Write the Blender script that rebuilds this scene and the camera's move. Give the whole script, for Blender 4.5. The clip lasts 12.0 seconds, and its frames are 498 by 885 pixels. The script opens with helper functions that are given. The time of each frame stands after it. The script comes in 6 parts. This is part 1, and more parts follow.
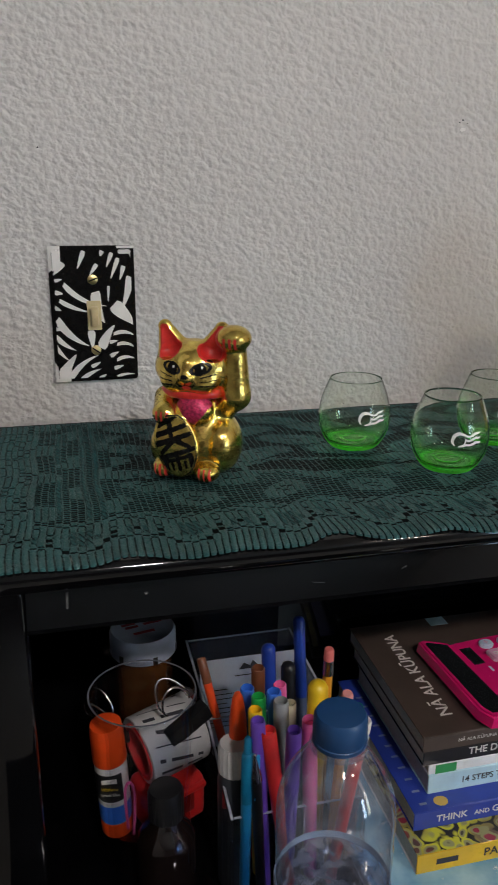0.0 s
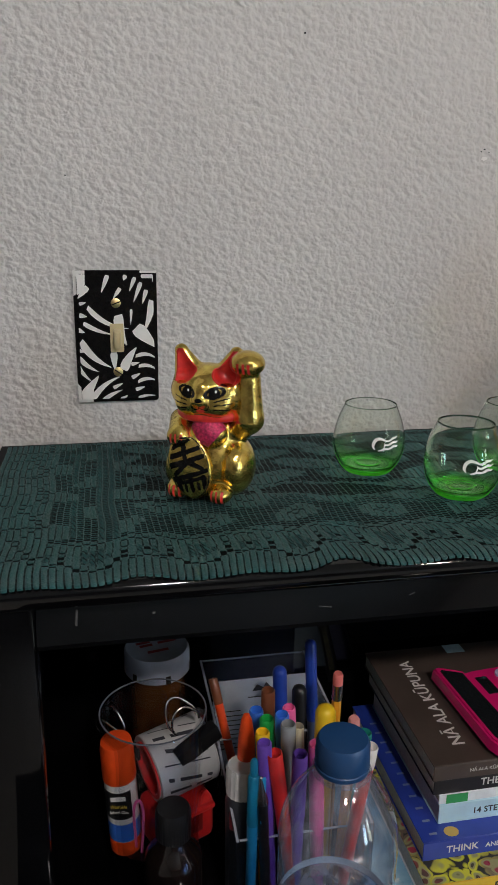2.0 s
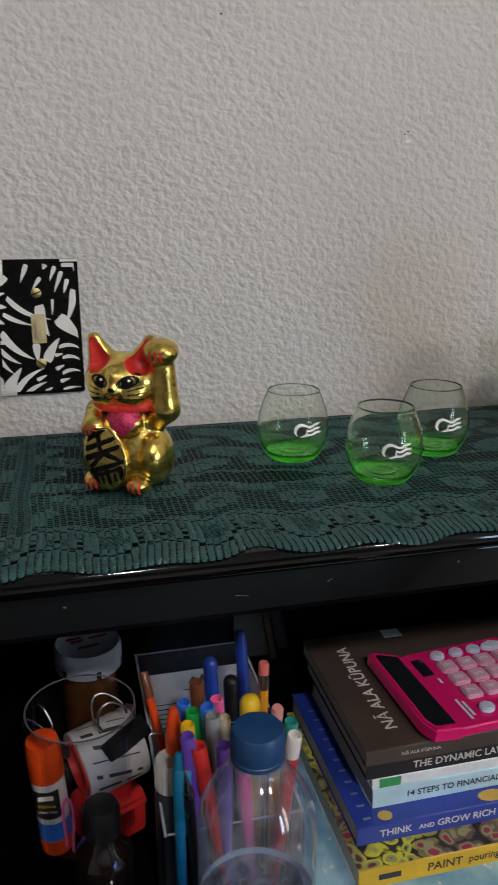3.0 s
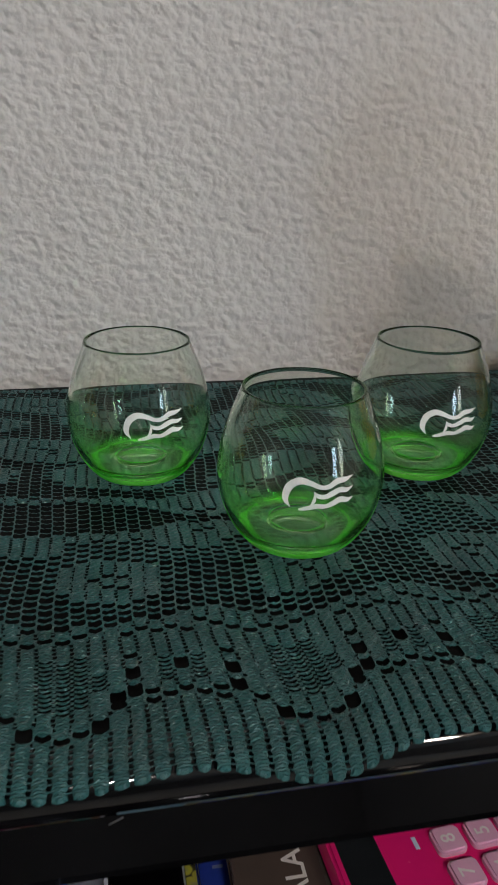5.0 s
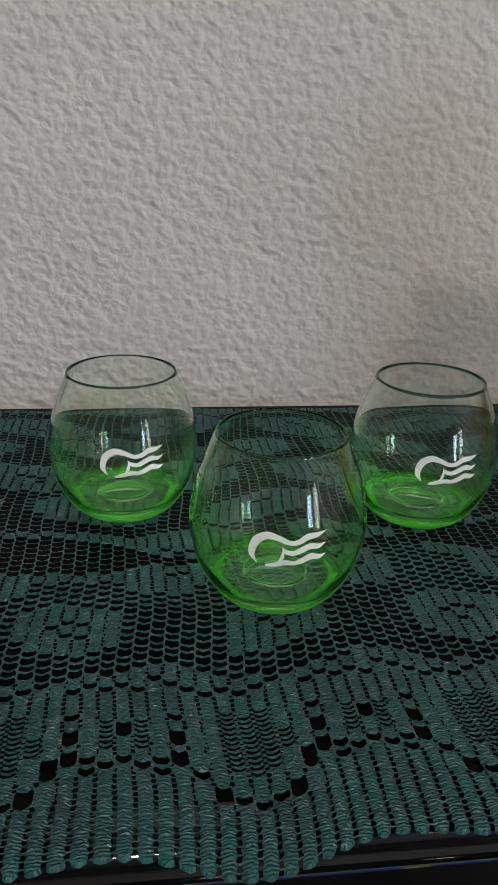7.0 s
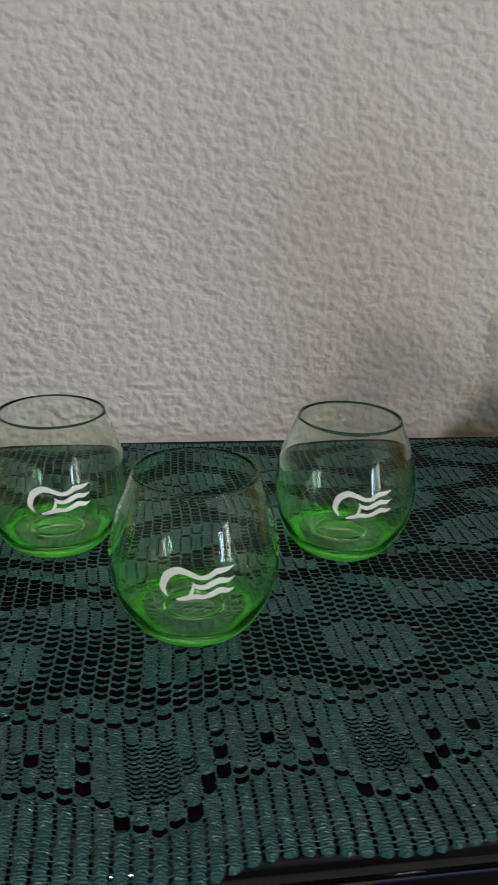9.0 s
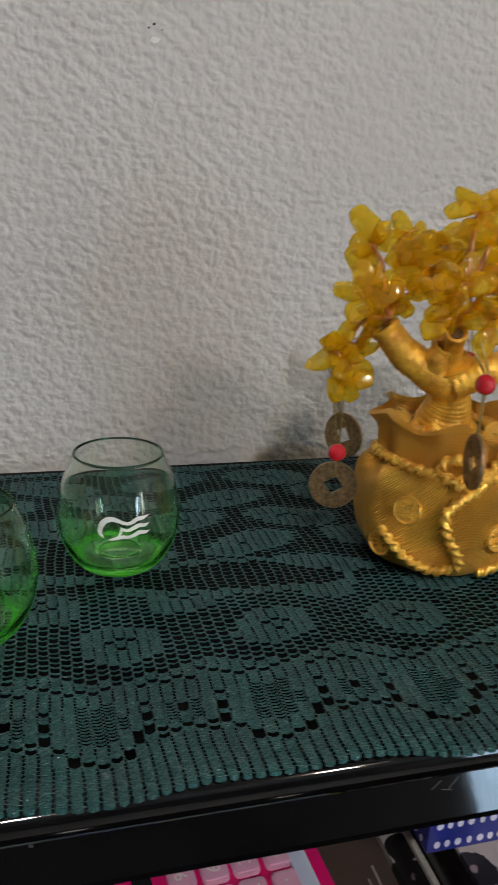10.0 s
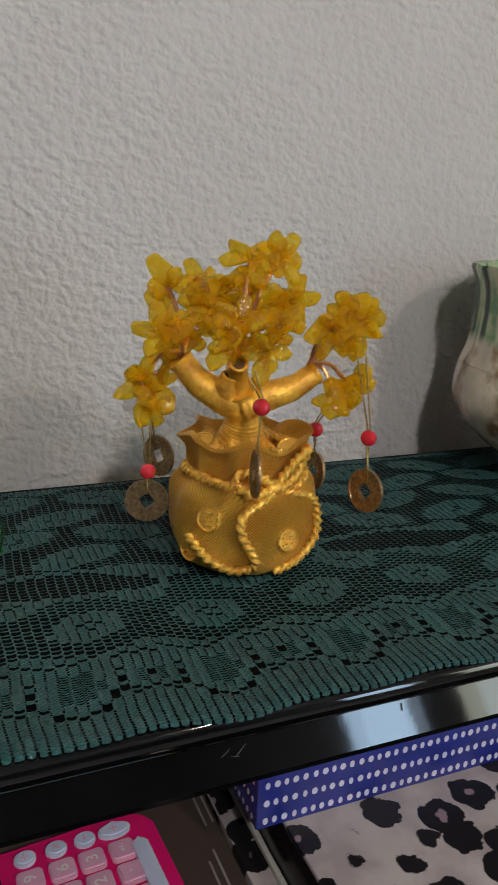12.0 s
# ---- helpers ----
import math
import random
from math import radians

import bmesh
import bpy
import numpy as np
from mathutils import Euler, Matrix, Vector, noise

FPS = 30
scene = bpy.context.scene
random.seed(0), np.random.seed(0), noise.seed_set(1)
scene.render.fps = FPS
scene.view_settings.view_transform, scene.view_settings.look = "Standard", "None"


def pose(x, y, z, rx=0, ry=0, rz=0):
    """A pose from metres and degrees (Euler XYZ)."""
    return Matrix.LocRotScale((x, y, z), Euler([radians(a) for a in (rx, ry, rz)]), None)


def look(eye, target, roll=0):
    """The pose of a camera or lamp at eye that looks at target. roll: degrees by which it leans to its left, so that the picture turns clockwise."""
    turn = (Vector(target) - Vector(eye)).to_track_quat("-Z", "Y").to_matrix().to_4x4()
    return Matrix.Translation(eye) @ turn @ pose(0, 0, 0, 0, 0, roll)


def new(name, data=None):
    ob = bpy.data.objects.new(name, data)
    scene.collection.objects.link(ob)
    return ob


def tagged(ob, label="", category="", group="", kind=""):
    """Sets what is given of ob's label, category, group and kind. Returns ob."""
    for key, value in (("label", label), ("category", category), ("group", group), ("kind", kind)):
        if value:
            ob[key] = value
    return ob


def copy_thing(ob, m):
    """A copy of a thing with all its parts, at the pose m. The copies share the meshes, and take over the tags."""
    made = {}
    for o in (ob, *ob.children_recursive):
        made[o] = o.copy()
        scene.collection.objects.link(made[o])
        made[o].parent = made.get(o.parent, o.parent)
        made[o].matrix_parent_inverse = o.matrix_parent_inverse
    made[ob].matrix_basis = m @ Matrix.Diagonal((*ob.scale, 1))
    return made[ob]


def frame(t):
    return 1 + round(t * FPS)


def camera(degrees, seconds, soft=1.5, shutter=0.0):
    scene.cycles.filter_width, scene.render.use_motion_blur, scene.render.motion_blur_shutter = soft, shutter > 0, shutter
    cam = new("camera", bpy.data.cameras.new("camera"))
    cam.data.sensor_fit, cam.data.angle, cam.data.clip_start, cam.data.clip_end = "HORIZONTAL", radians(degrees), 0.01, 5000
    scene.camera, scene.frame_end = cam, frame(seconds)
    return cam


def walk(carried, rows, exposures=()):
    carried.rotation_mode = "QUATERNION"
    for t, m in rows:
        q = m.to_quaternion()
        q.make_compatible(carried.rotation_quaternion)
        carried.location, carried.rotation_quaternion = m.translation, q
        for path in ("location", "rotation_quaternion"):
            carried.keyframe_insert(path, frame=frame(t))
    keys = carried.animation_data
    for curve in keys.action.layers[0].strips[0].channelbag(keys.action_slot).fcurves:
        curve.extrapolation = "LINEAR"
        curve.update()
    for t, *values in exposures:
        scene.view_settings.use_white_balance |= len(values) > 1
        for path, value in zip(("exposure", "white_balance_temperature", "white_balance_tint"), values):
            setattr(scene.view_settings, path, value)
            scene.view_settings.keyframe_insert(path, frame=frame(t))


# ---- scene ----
cam = camera(35.8, 12.0, soft=1.0, shutter=0.35)
PATH = [
    (0, (-0.078, -0.036, 1.286), (0.375, 1.808, 0.658), 0.5),
    (0.5, (-0.086, -0.034, 1.287), (0.312, 1.829, 0.679), 0.8),
    (1, (-0.073, -0.041, 1.289), (0.32, 1.829, 0.698), 1.0),
    (1.5, (-0.064, -0.048, 1.288), (0.317, 1.826, 0.703), 1.1),
    (2, (-0.066, -0.045, 1.291), (0.306, 1.832, 0.71), 0.8),
    (2.5, (-0.054, -0.039, 1.286), (0.348, 1.83, 0.697), 0.4),
    (3, (-0.032, -0.045, 1.287), (0.422, 1.807, 0.685), 0.1),
    (3.5, (0.009, -0.022, 1.282), (0.555, 1.786, 0.624), 0.4),
    (3.7, (0.033, 0.017, 1.272), (0.622, 1.801, 0.586), 0.9),
    (5.3, (0.132, 0.221, 1.227), (0.444, 2.034, 0.443), 1.4),
    (5.5, (0.14, 0.22, 1.228), (0.425, 2.039, 0.447), 1.4),
    (6, (0.15, 0.221, 1.231), (0.403, 2.047, 0.455), 1.8),
    (6.5, (0.145, 0.225, 1.233), (0.377, 2.057, 0.465), 1.6),
    (6.7, (0.145, 0.226, 1.235), (0.387, 2.054, 0.459), 2.0),
    (8.3, (0.157, 0.225, 1.234), (0.393, 2.078, 0.52), 1.7),
    (8.5, (0.158, 0.222, 1.236), (0.408, 2.074, 0.525), 2.0),
    (9, (0.164, 0.215, 1.242), (0.46, 2.065, 0.544), 2.2),
    (9.5, (0.195, 0.189, 1.248), (0.575, 2.031, 0.568), 2.4),
    (10, (0.215, 0.162, 1.267), (0.721, 1.985, 0.616), 2.8),
    (10.5, (0.23, 0.138, 1.272), (0.84, 1.935, 0.639), 3.1),
    (11, (0.235, 0.119, 1.276), (0.899, 1.901, 0.657), 3.0),
    (11.5, (0.236, 0.118, 1.276), (0.931, 1.891, 0.664), 2.8),
    (12, (0.24, 0.109, 1.282), (1.008, 1.861, 0.698), 2.8),
]
walk(cam, [(t, look(eye, target, roll)) for t, eye, target, roll in PATH])

# ---- light ----
world = bpy.data.worlds.new("world")
scene.world = world
world.use_nodes = True
wt = world.node_tree
sky = wt.nodes.new("ShaderNodeTexSky")
sky.sky_type, sky.sun_disc, sky.sun_elevation, sky.sun_rotation = "NISHITA", False, radians(35), radians(200)
wt.links.new(sky.outputs["Color"], wt.nodes["Background"].inputs["Color"])
wt.nodes["Background"].inputs["Strength"].default_value = 0.1


def area_lamp(name, m, sx, sy, watts, colour):
    data = bpy.data.lights.new(name, "AREA")
    data.shape, data.size, data.size_y, data.energy, data.color = "RECTANGLE", sx, sy, watts, colour
    ob = new(name, data)
    ob.matrix_world = m
    return ob


# daylight in the two panes of the window in the east wall, and a round lamp under the ceiling
area_lamp("window_light", pose(1.985, -2.53, 1.30, 0, 90, 0), 1.0, 0.60, 21, (0.52, 0.75, 1.0))
area_lamp("window_light", pose(1.985, -1.65, 1.30, 0, 90, 0), 1.0, 0.40, 6, (0.90, 0.95, 0.78))
bulb = bpy.data.lights.new("ceiling_bulb", "POINT")
bulb.energy, bulb.color, bulb.shadow_soft_size = 43, (1.0, 0.945, 0.93), 0.05
new("ceiling_bulb", bulb).location = (0.10, -1.05, 2.22)
bulb = bpy.data.lights.new("ceiling_bulb", "POINT")
bulb.energy, bulb.color, bulb.shadow_soft_size = 29, (1.0, 0.86, 0.75), 0.05
new("ceiling_bulb", bulb).location = (0.90, -1.05, 2.22)


# ---- materials ----
def links(tree, *pairs):
    for a, b in pairs:
        tree.links.new(a, b)


def node(tree, kind, **values):
    n = tree.nodes.new(kind)
    for key, value in values.items():
        n.inputs[key.replace("_", " ")].default_value = value
    return n


def mixer(tree, a, b, fac):
    """Mixes two colours, each a socket or a tuple."""
    m = tree.nodes.new("ShaderNodeMix")
    m.data_type = "RGBA"
    for socket, value in ((m.inputs[0], fac), (m.inputs[6], a), (m.inputs[7], b)):
        if isinstance(value, bpy.types.NodeSocket):
            tree.links.new(value, socket)
        elif isinstance(value, (float, int)):
            socket.default_value = value
        else:
            socket.default_value = (*value[:3], 1)
    return m.outputs[2]


def ramp(tree, value, low, high):
    r = tree.nodes.new("ShaderNodeMapRange")
    r.inputs[1].default_value, r.inputs[2].default_value = low, high
    tree.links.new(value, r.inputs[0])
    return r.outputs[0]


def noise_of(tree, scale, detail=3.0, rough=0.55):
    n = node(tree, "ShaderNodeTexNoise", Scale=scale, Detail=detail, Roughness=rough)
    c = tree.nodes.new("ShaderNodeTexCoord")
    tree.links.new(c.outputs["Object"], n.inputs["Vector"])
    return n.outputs[0]


def material(name, colour, rough=0.5, metal=0.0, vary=0.15, scale=60.0, bump=0.0, bump_scale=400.0, coat=0.0, random=0.0, **more):
    """A surface with stains at one scale and grain at another."""
    m = bpy.data.materials.new(name)
    m.use_nodes = True
    t = m.node_tree
    p = t.nodes["Principled BSDF"]
    dark = tuple(c * (1 - vary) for c in colour)
    light = tuple(min(1, c * (1 + vary)) for c in colour)
    col = mixer(t, dark, light, ramp(t, noise_of(t, scale), 0.3, 0.7))
    col = mixer(t, col, dark, ramp(t, noise_of(t, scale * 9, 2), 0.55, 0.9))
    if random:
        info = t.nodes.new("ShaderNodeObjectInfo")
        col = mixer(t, col, tuple(c * (1 - random) for c in colour), info.outputs["Random"])
    links(t, (col, p.inputs["Base Color"]))
    p.inputs["Metallic"].default_value = metal
    r = t.nodes.new("ShaderNodeMapRange")
    r.inputs[3].default_value, r.inputs[4].default_value = max(0.02, rough * 0.8), min(1, rough * 1.2)
    links(t, (noise_of(t, scale * 2.3), r.inputs[0]), (r.outputs[0], p.inputs["Roughness"]))
    p.inputs["Coat Weight"].default_value = coat
    for key, value in more.items():
        p.inputs[key.replace("_", " ")].default_value = value
    if bump:
        b = node(t, "ShaderNodeBump", Strength=1.0, Distance=bump)
        links(t, (noise_of(t, bump_scale, 4), b.inputs["Height"]), (b.outputs[0], p.inputs["Normal"]))
    return m


def wall_paint():
    """Matt off-white paint over a hand-sprayed, knocked-down texture."""
    m = material("wall_paint", (0.60, 0.588, 0.575), 0.75, vary=0.03, scale=9)
    t = m.node_tree
    p = t.nodes["Principled BSDF"]
    c = t.nodes.new("ShaderNodeTexCoord")
    warp = node(t, "ShaderNodeTexNoise", Scale=90.0, Detail=2.0)
    links(t, (c.outputs["Object"], warp.inputs["Vector"]))
    add = t.nodes.new("ShaderNodeVectorMath")
    add.operation = "MULTIPLY_ADD"
    add.inputs[1].default_value = (0.003, 0.003, 0.003)
    wide = t.nodes.new("ShaderNodeVectorMath")
    wide.operation = "MULTIPLY"
    wide.inputs[1].default_value = (0.95, 1.0, 1.12)
    links(t, (c.outputs["Object"], wide.inputs[0]), (warp.outputs["Color"], add.inputs[0]), (wide.outputs[0], add.inputs[2]))
    blob = node(t, "ShaderNodeTexNoise", Scale=165.0, Detail=1.5, Roughness=0.5)
    links(t, (add.outputs[0], blob.inputs["Vector"]))
    fine = node(t, "ShaderNodeTexNoise", Scale=600.0, Detail=3.0)
    links(t, (c.outputs["Object"], fine.inputs["Vector"]))
    flat = ramp(t, blob.outputs[0], 0.15, 0.85)
    mul = t.nodes.new("ShaderNodeMath")
    mul.operation = "MULTIPLY_ADD"
    mul.inputs[1].default_value = 0.12
    links(t, (fine.outputs[0], mul.inputs[0]), (flat, mul.inputs[2]))
    b = node(t, "ShaderNodeBump", Strength=1.0, Distance=0.0034)
    links(t, (mul.outputs[0], b.inputs["Height"]), (b.outputs[0], p.inputs["Normal"]))
    return m


def yarn():
    """Glossy green thread: fine fibres twisted across each rib."""
    m = material("green_yarn", (0.0145, 0.083, 0.084), 0.32, vary=0.25, scale=45, Specular_IOR_Level=0.5)
    t = m.node_tree
    p = t.nodes["Principled BSDF"]
    c = t.nodes.new("ShaderNodeTexCoord")
    turn = node(t, "ShaderNodeTexWave", Scale=420.0, Distortion=5.0, Detail=2.0)
    turn.inputs["Detail Scale"].default_value = 1.6
    turn.bands_direction = "Y"
    fluff = node(t, "ShaderNodeTexNoise", Scale=1500.0, Detail=2.0)
    links(t, (c.outputs["Object"], turn.inputs["Vector"]), (c.outputs["Object"], fluff.inputs["Vector"]))
    add = t.nodes.new("ShaderNodeMath")
    add.operation = "MULTIPLY_ADD"
    add.inputs[1].default_value = 0.5
    links(t, (fluff.outputs[0], add.inputs[0]), (turn.outputs[1], add.inputs[2]))
    b = node(t, "ShaderNodeBump", Strength=1.0, Distance=0.00030)
    links(t, (add.outputs[0], b.inputs["Height"]), (b.outputs[0], p.inputs["Normal"]))
    return m


def sheen(t, least, most):
    """Gloss that grows towards a slant, alike on both sides of a thin wall."""
    face, power, span = (t.nodes.new(k) for k in ("ShaderNodeLayerWeight", "ShaderNodeMath", "ShaderNodeMapRange"))
    face.inputs[0].default_value = 0.5
    power.operation = "POWER"
    power.inputs[1].default_value = 3.0
    span.inputs[3].default_value, span.inputs[4].default_value = least, most
    links(t, (face.outputs["Facing"], power.inputs[0]), (power.outputs[0], span.inputs[0]))
    return span.outputs[0]


def clear_plastic(name, tint, gloss=0.05, least=0.03, most=0.55, haze=0.0):
    """Thin clear sheet: it lets light straight through and shines at a slant."""
    m = bpy.data.materials.new(name)
    m.use_nodes = True
    t = m.node_tree
    t.nodes.remove(t.nodes["Principled BSDF"])
    see, shine, mix = (t.nodes.new(k) for k in ("ShaderNodeBsdfTransparent", "ShaderNodeBsdfGlossy", "ShaderNodeMixShader"))
    see.inputs[0].default_value = (*tint, 1)
    shine.inputs["Roughness"].default_value = gloss
    links(t, (sheen(t, least, most), mix.inputs[0]), (see.outputs[0], mix.inputs[1]), (shine.outputs[0], mix.inputs[2]))
    cloud, both = t.nodes.new("ShaderNodeBsdfDiffuse"), t.nodes.new("ShaderNodeMixShader")
    cloud.inputs[0].default_value = (0.66, 0.70, 0.84, 1)
    fog = t.nodes.new("ShaderNodeMath")
    fog.operation = "MULTIPLY"
    fog.inputs[1].default_value = haze
    links(t, (ramp(t, noise_of(t, 90, 4), 0.35, 0.75), fog.inputs[0]), (fog.outputs[0], both.inputs[0]), (mix.outputs[0], both.inputs[1]), (cloud.outputs[0], both.inputs[2]), (both.outputs[0], t.nodes["Material Output"].inputs[0]))
    return m


def glowing(name, colour, strength):
    m = bpy.data.materials.new(name)
    m.use_nodes = True
    p = m.node_tree.nodes["Principled BSDF"]
    p.inputs["Base Color"].default_value = (0, 0, 0, 1)
    p.inputs["Emission Color"].default_value = (*colour, 1)
    p.inputs["Emission Strength"].default_value = strength
    return m


WALL = wall_paint()
BLACK_WOOD = material("black_lacquered_wood", (0.0025, 0.0025, 0.003), 0.06, vary=0.4, scale=25, bump=0.00004, bump_scale=60, Specular_IOR_Level=0.28)
CLOTH = yarn()
GOLD = material("gold_glaze", (0.90, 0.58, 0.15), 0.18, 0.97, vary=0.35, scale=140, bump=0.0005, bump_scale=210)
GOLD_RESIN = material("gold_painted_resin", (1.0, 0.51, 0.08), 0.28, 0.5, vary=0.25, scale=90, bump=0.0004, bump_scale=900)
RED = material("red_paint", (0.62, 0.03, 0.025), 0.35, vary=0.2, scale=200)
PINK_GLITTER = material("pink_glitter", (0.48, 0.03, 0.10), 0.35, 0.3, vary=0.6, scale=500, bump=0.0003, bump_scale=1500)
BLACK_PAINT = material("black_paint", (0.006, 0.0055, 0.0055), 0.25, vary=0.3, scale=200, Specular_IOR_Level=0.2)
WHITE_PAINT = material("white_paint", (0.78, 0.77, 0.75), 0.4, vary=0.05)
FLOOR = material("carpet", (0.44, 0.40, 0.36), 0.95, vary=0.2, scale=40, bump=0.003, bump_scale=300)
PANEL = material("taupe_wall_paint", (0.20, 0.185, 0.17), 0.7, vary=0.1, scale=8)
CEILING = material("ceiling_paint", (0.40, 0.39, 0.38), 0.9, vary=0.03, bump=0.002, bump_scale=120)
IVORY = material("aged_ivory_plastic", (0.62, 0.52, 0.30), 0.35, vary=0.1)
BRASS = material("worn_brass", (0.72, 0.58, 0.28), 0.35, 1.0, vary=0.2, scale=300)
BRONZE = material("aged_bronze", (0.34, 0.23, 0.12), 0.36, 0.85, vary=0.45, scale=500, bump=0.0003, bump_scale=1200)
STEEL = material("steel_wire", (0.62, 0.62, 0.63), 0.25, 1.0, vary=0.1)
PAGES = material("page_edges", (0.62, 0.59, 0.53), 0.9, vary=0.12, scale=500, bump=0.0002, bump_scale=2500)
PAPER = material("white_paper", (0.78, 0.78, 0.80), 0.8, vary=0.04)
INK = material("dark_ink", (0.03, 0.03, 0.04), 0.6, vary=0.1)
WHITE_INK = material("white_ink", (0.75, 0.73, 0.70), 0.5, vary=0.05)
FROST = material("frosted_white_print", (0.72, 0.74, 0.71), 0.6, vary=0.06, scale=400)


# ---- shaping ----
def finish(name, bm, mat, parent=None, label="", smooth=40):
    me = bpy.data.meshes.new(name)
    bmesh.ops.recalc_face_normals(bm, faces=bm.faces)
    bm.to_mesh(me)
    bm.free()
    for m in mat if isinstance(mat, (list, tuple)) else [mat]:
        me.materials.append(m)
    if smooth:
        me.polygons.foreach_set("use_smooth", [True] * len(me.polygons))
        me.set_sharp_from_angle(angle=radians(smooth))
    ob = new(name, me)
    ob.parent = parent
    if label:
        ob["label"] = label
    return ob


def part(name, bm, mat, parent, label="", smooth=40):
    """Links a bmesh as one mesh object under a thing or under a part."""
    return finish(name, bm, mat, parent, label, smooth)


def thing(name, m, label, category, group="", kind=""):
    ob = new(name)
    ob.empty_display_size = 0.02
    ob.matrix_world = m
    return tagged(ob, label, category, group, kind)


def box(bm, lo, hi, bevel=0.0, m=None, seg=2):
    made = bmesh.ops.create_cube(bm, size=1)["verts"]
    size, mid = [b - a for a, b in zip(lo, hi)], [(a + b) / 2 for a, b in zip(lo, hi)]
    for v in made:
        v.co = Vector([v.co[k] * size[k] + mid[k] for k in range(3)])
    if bevel:
        edges = list({e for v in made for e in v.link_edges})
        out = bmesh.ops.bevel(bm, geom=edges, offset=bevel, segments=seg, affect="EDGES", profile=0.5)
        made = list({v for f in out["faces"] for v in f.verts} | {v for v in made if v.is_valid})
    if m is not None:
        bmesh.ops.transform(bm, matrix=m, verts=made)
    return bm


def lathe(bm, profile, seg=40, m=None, squash=None, closed=False):
    """Turns rows of (radius, height) round the z axis. squash(angle, height, radius) may reshape the radius."""
    rings = []
    for r, z in profile:
        ring = []
        for k in range(seg):
            a = 2 * math.pi * k / seg
            q = squash(a, z, r) if squash else r
            co = Vector((q * math.cos(a), q * math.sin(a), z))
            ring.append(bm.verts.new(m @ co if m is not None else co))
        rings.append(ring)
    pairs = list(zip(rings, rings[1:])) + ([(rings[-1], rings[0])] if closed else [])
    for a, b in pairs:
        for k in range(seg):
            bm.faces.new((a[k], a[(k + 1) % seg], b[(k + 1) % seg], b[k]))
    if not closed:
        for ring in (rings[0], rings[-1]):
            bm.faces.new(ring)
    return bm


def smooth_path(points, steps=8):
    """A Catmull-Rom curve through a few points."""
    pts = [Vector(p) for p in points]
    pts = [pts[0] * 2 - pts[1]] + pts + [pts[-1] * 2 - pts[-2]]
    out = []
    for a, b, c, d in zip(pts, pts[1:], pts[2:], pts[3:]):
        for k in range(steps):
            u = k / steps
            out.append(0.5 * (2 * b + (c - a) * u + (2 * a - 5 * b + 4 * c - d) * u * u + (3 * b - a - 3 * c + d) * u**3))
    return out + [pts[-2]]


def tube(bm, path, radius, seg=8, lobes=0, twist=0.0, caps=True):
    """A tube along a path; radius is a number or a function of 0..1. lobes and twist make it a rope."""
    rings, up = [], Vector((0.13, 0.21, 0.97))
    travelled = 0.0
    for n, p in enumerate(path):
        ahead = (path[min(n + 1, len(path) - 1)] - path[max(n - 1, 0)]).normalized()
        side = ahead.cross(up)
        side = side.normalized() if side.length > 1e-4 else Vector((1, 0, 0))
        over = side.cross(ahead).normalized()
        up = over
        r = radius(n / (len(path) - 1)) if callable(radius) else radius
        travelled += (p - path[n - 1]).length if n else 0
        ring = []
        for k in range(seg):
            a = 2 * math.pi * k / seg
            q = r * (1 + 0.36 * math.cos(lobes * a - travelled * twist)) if lobes else r
            ring.append(bm.verts.new(p + q * (math.cos(a) * side + math.sin(a) * over)))
        rings.append(ring)
    for a, b in zip(rings, rings[1:]):
        for k in range(seg):
            bm.faces.new((a[k], a[(k + 1) % seg], b[(k + 1) % seg], b[k]))
    if caps:
        bm.faces.new(rings[0])
        bm.faces.new(rings[-1])
    return bm


def ball(bm, at, size, sub=2, m=None):
    made = bmesh.ops.create_icosphere(bm, subdivisions=sub, radius=1)["verts"]
    for v in made:
        v.co = Vector([v.co[k] * size[k] for k in range(3)])
        v.co = (m @ v.co if m is not None else v.co) + Vector(at)
    return bm


def slab(bm, outline, z0, z1, m=None):
    """A flat outline pulled up from z0 to z1."""
    low = [bm.verts.new((x, y, z0)) for x, y in outline]
    top = [bm.verts.new((x, y, z1)) for x, y in outline]
    bm.faces.new(low[::-1])
    bm.faces.new(top)
    for k in range(len(low)):
        n = (k + 1) % len(low)
        bm.faces.new((low[k], low[n], top[n], top[k]))
    if m is not None:
        bmesh.ops.transform(bm, matrix=m, verts=low + top)
    return bm


def rounded(x0, y0, x1, y1, r, steps=5):
    out = []
    for cx, cy, a0 in ((x1 - r, y0 + r, -90), (x1 - r, y1 - r, 0), (x0 + r, y1 - r, 90), (x0 + r, y0 + r, 180)):
        for k in range(steps + 1):
            a = radians(a0 + 90 * k / steps)
            out.append((cx + r * math.cos(a), cy + r * math.sin(a)))
    return out


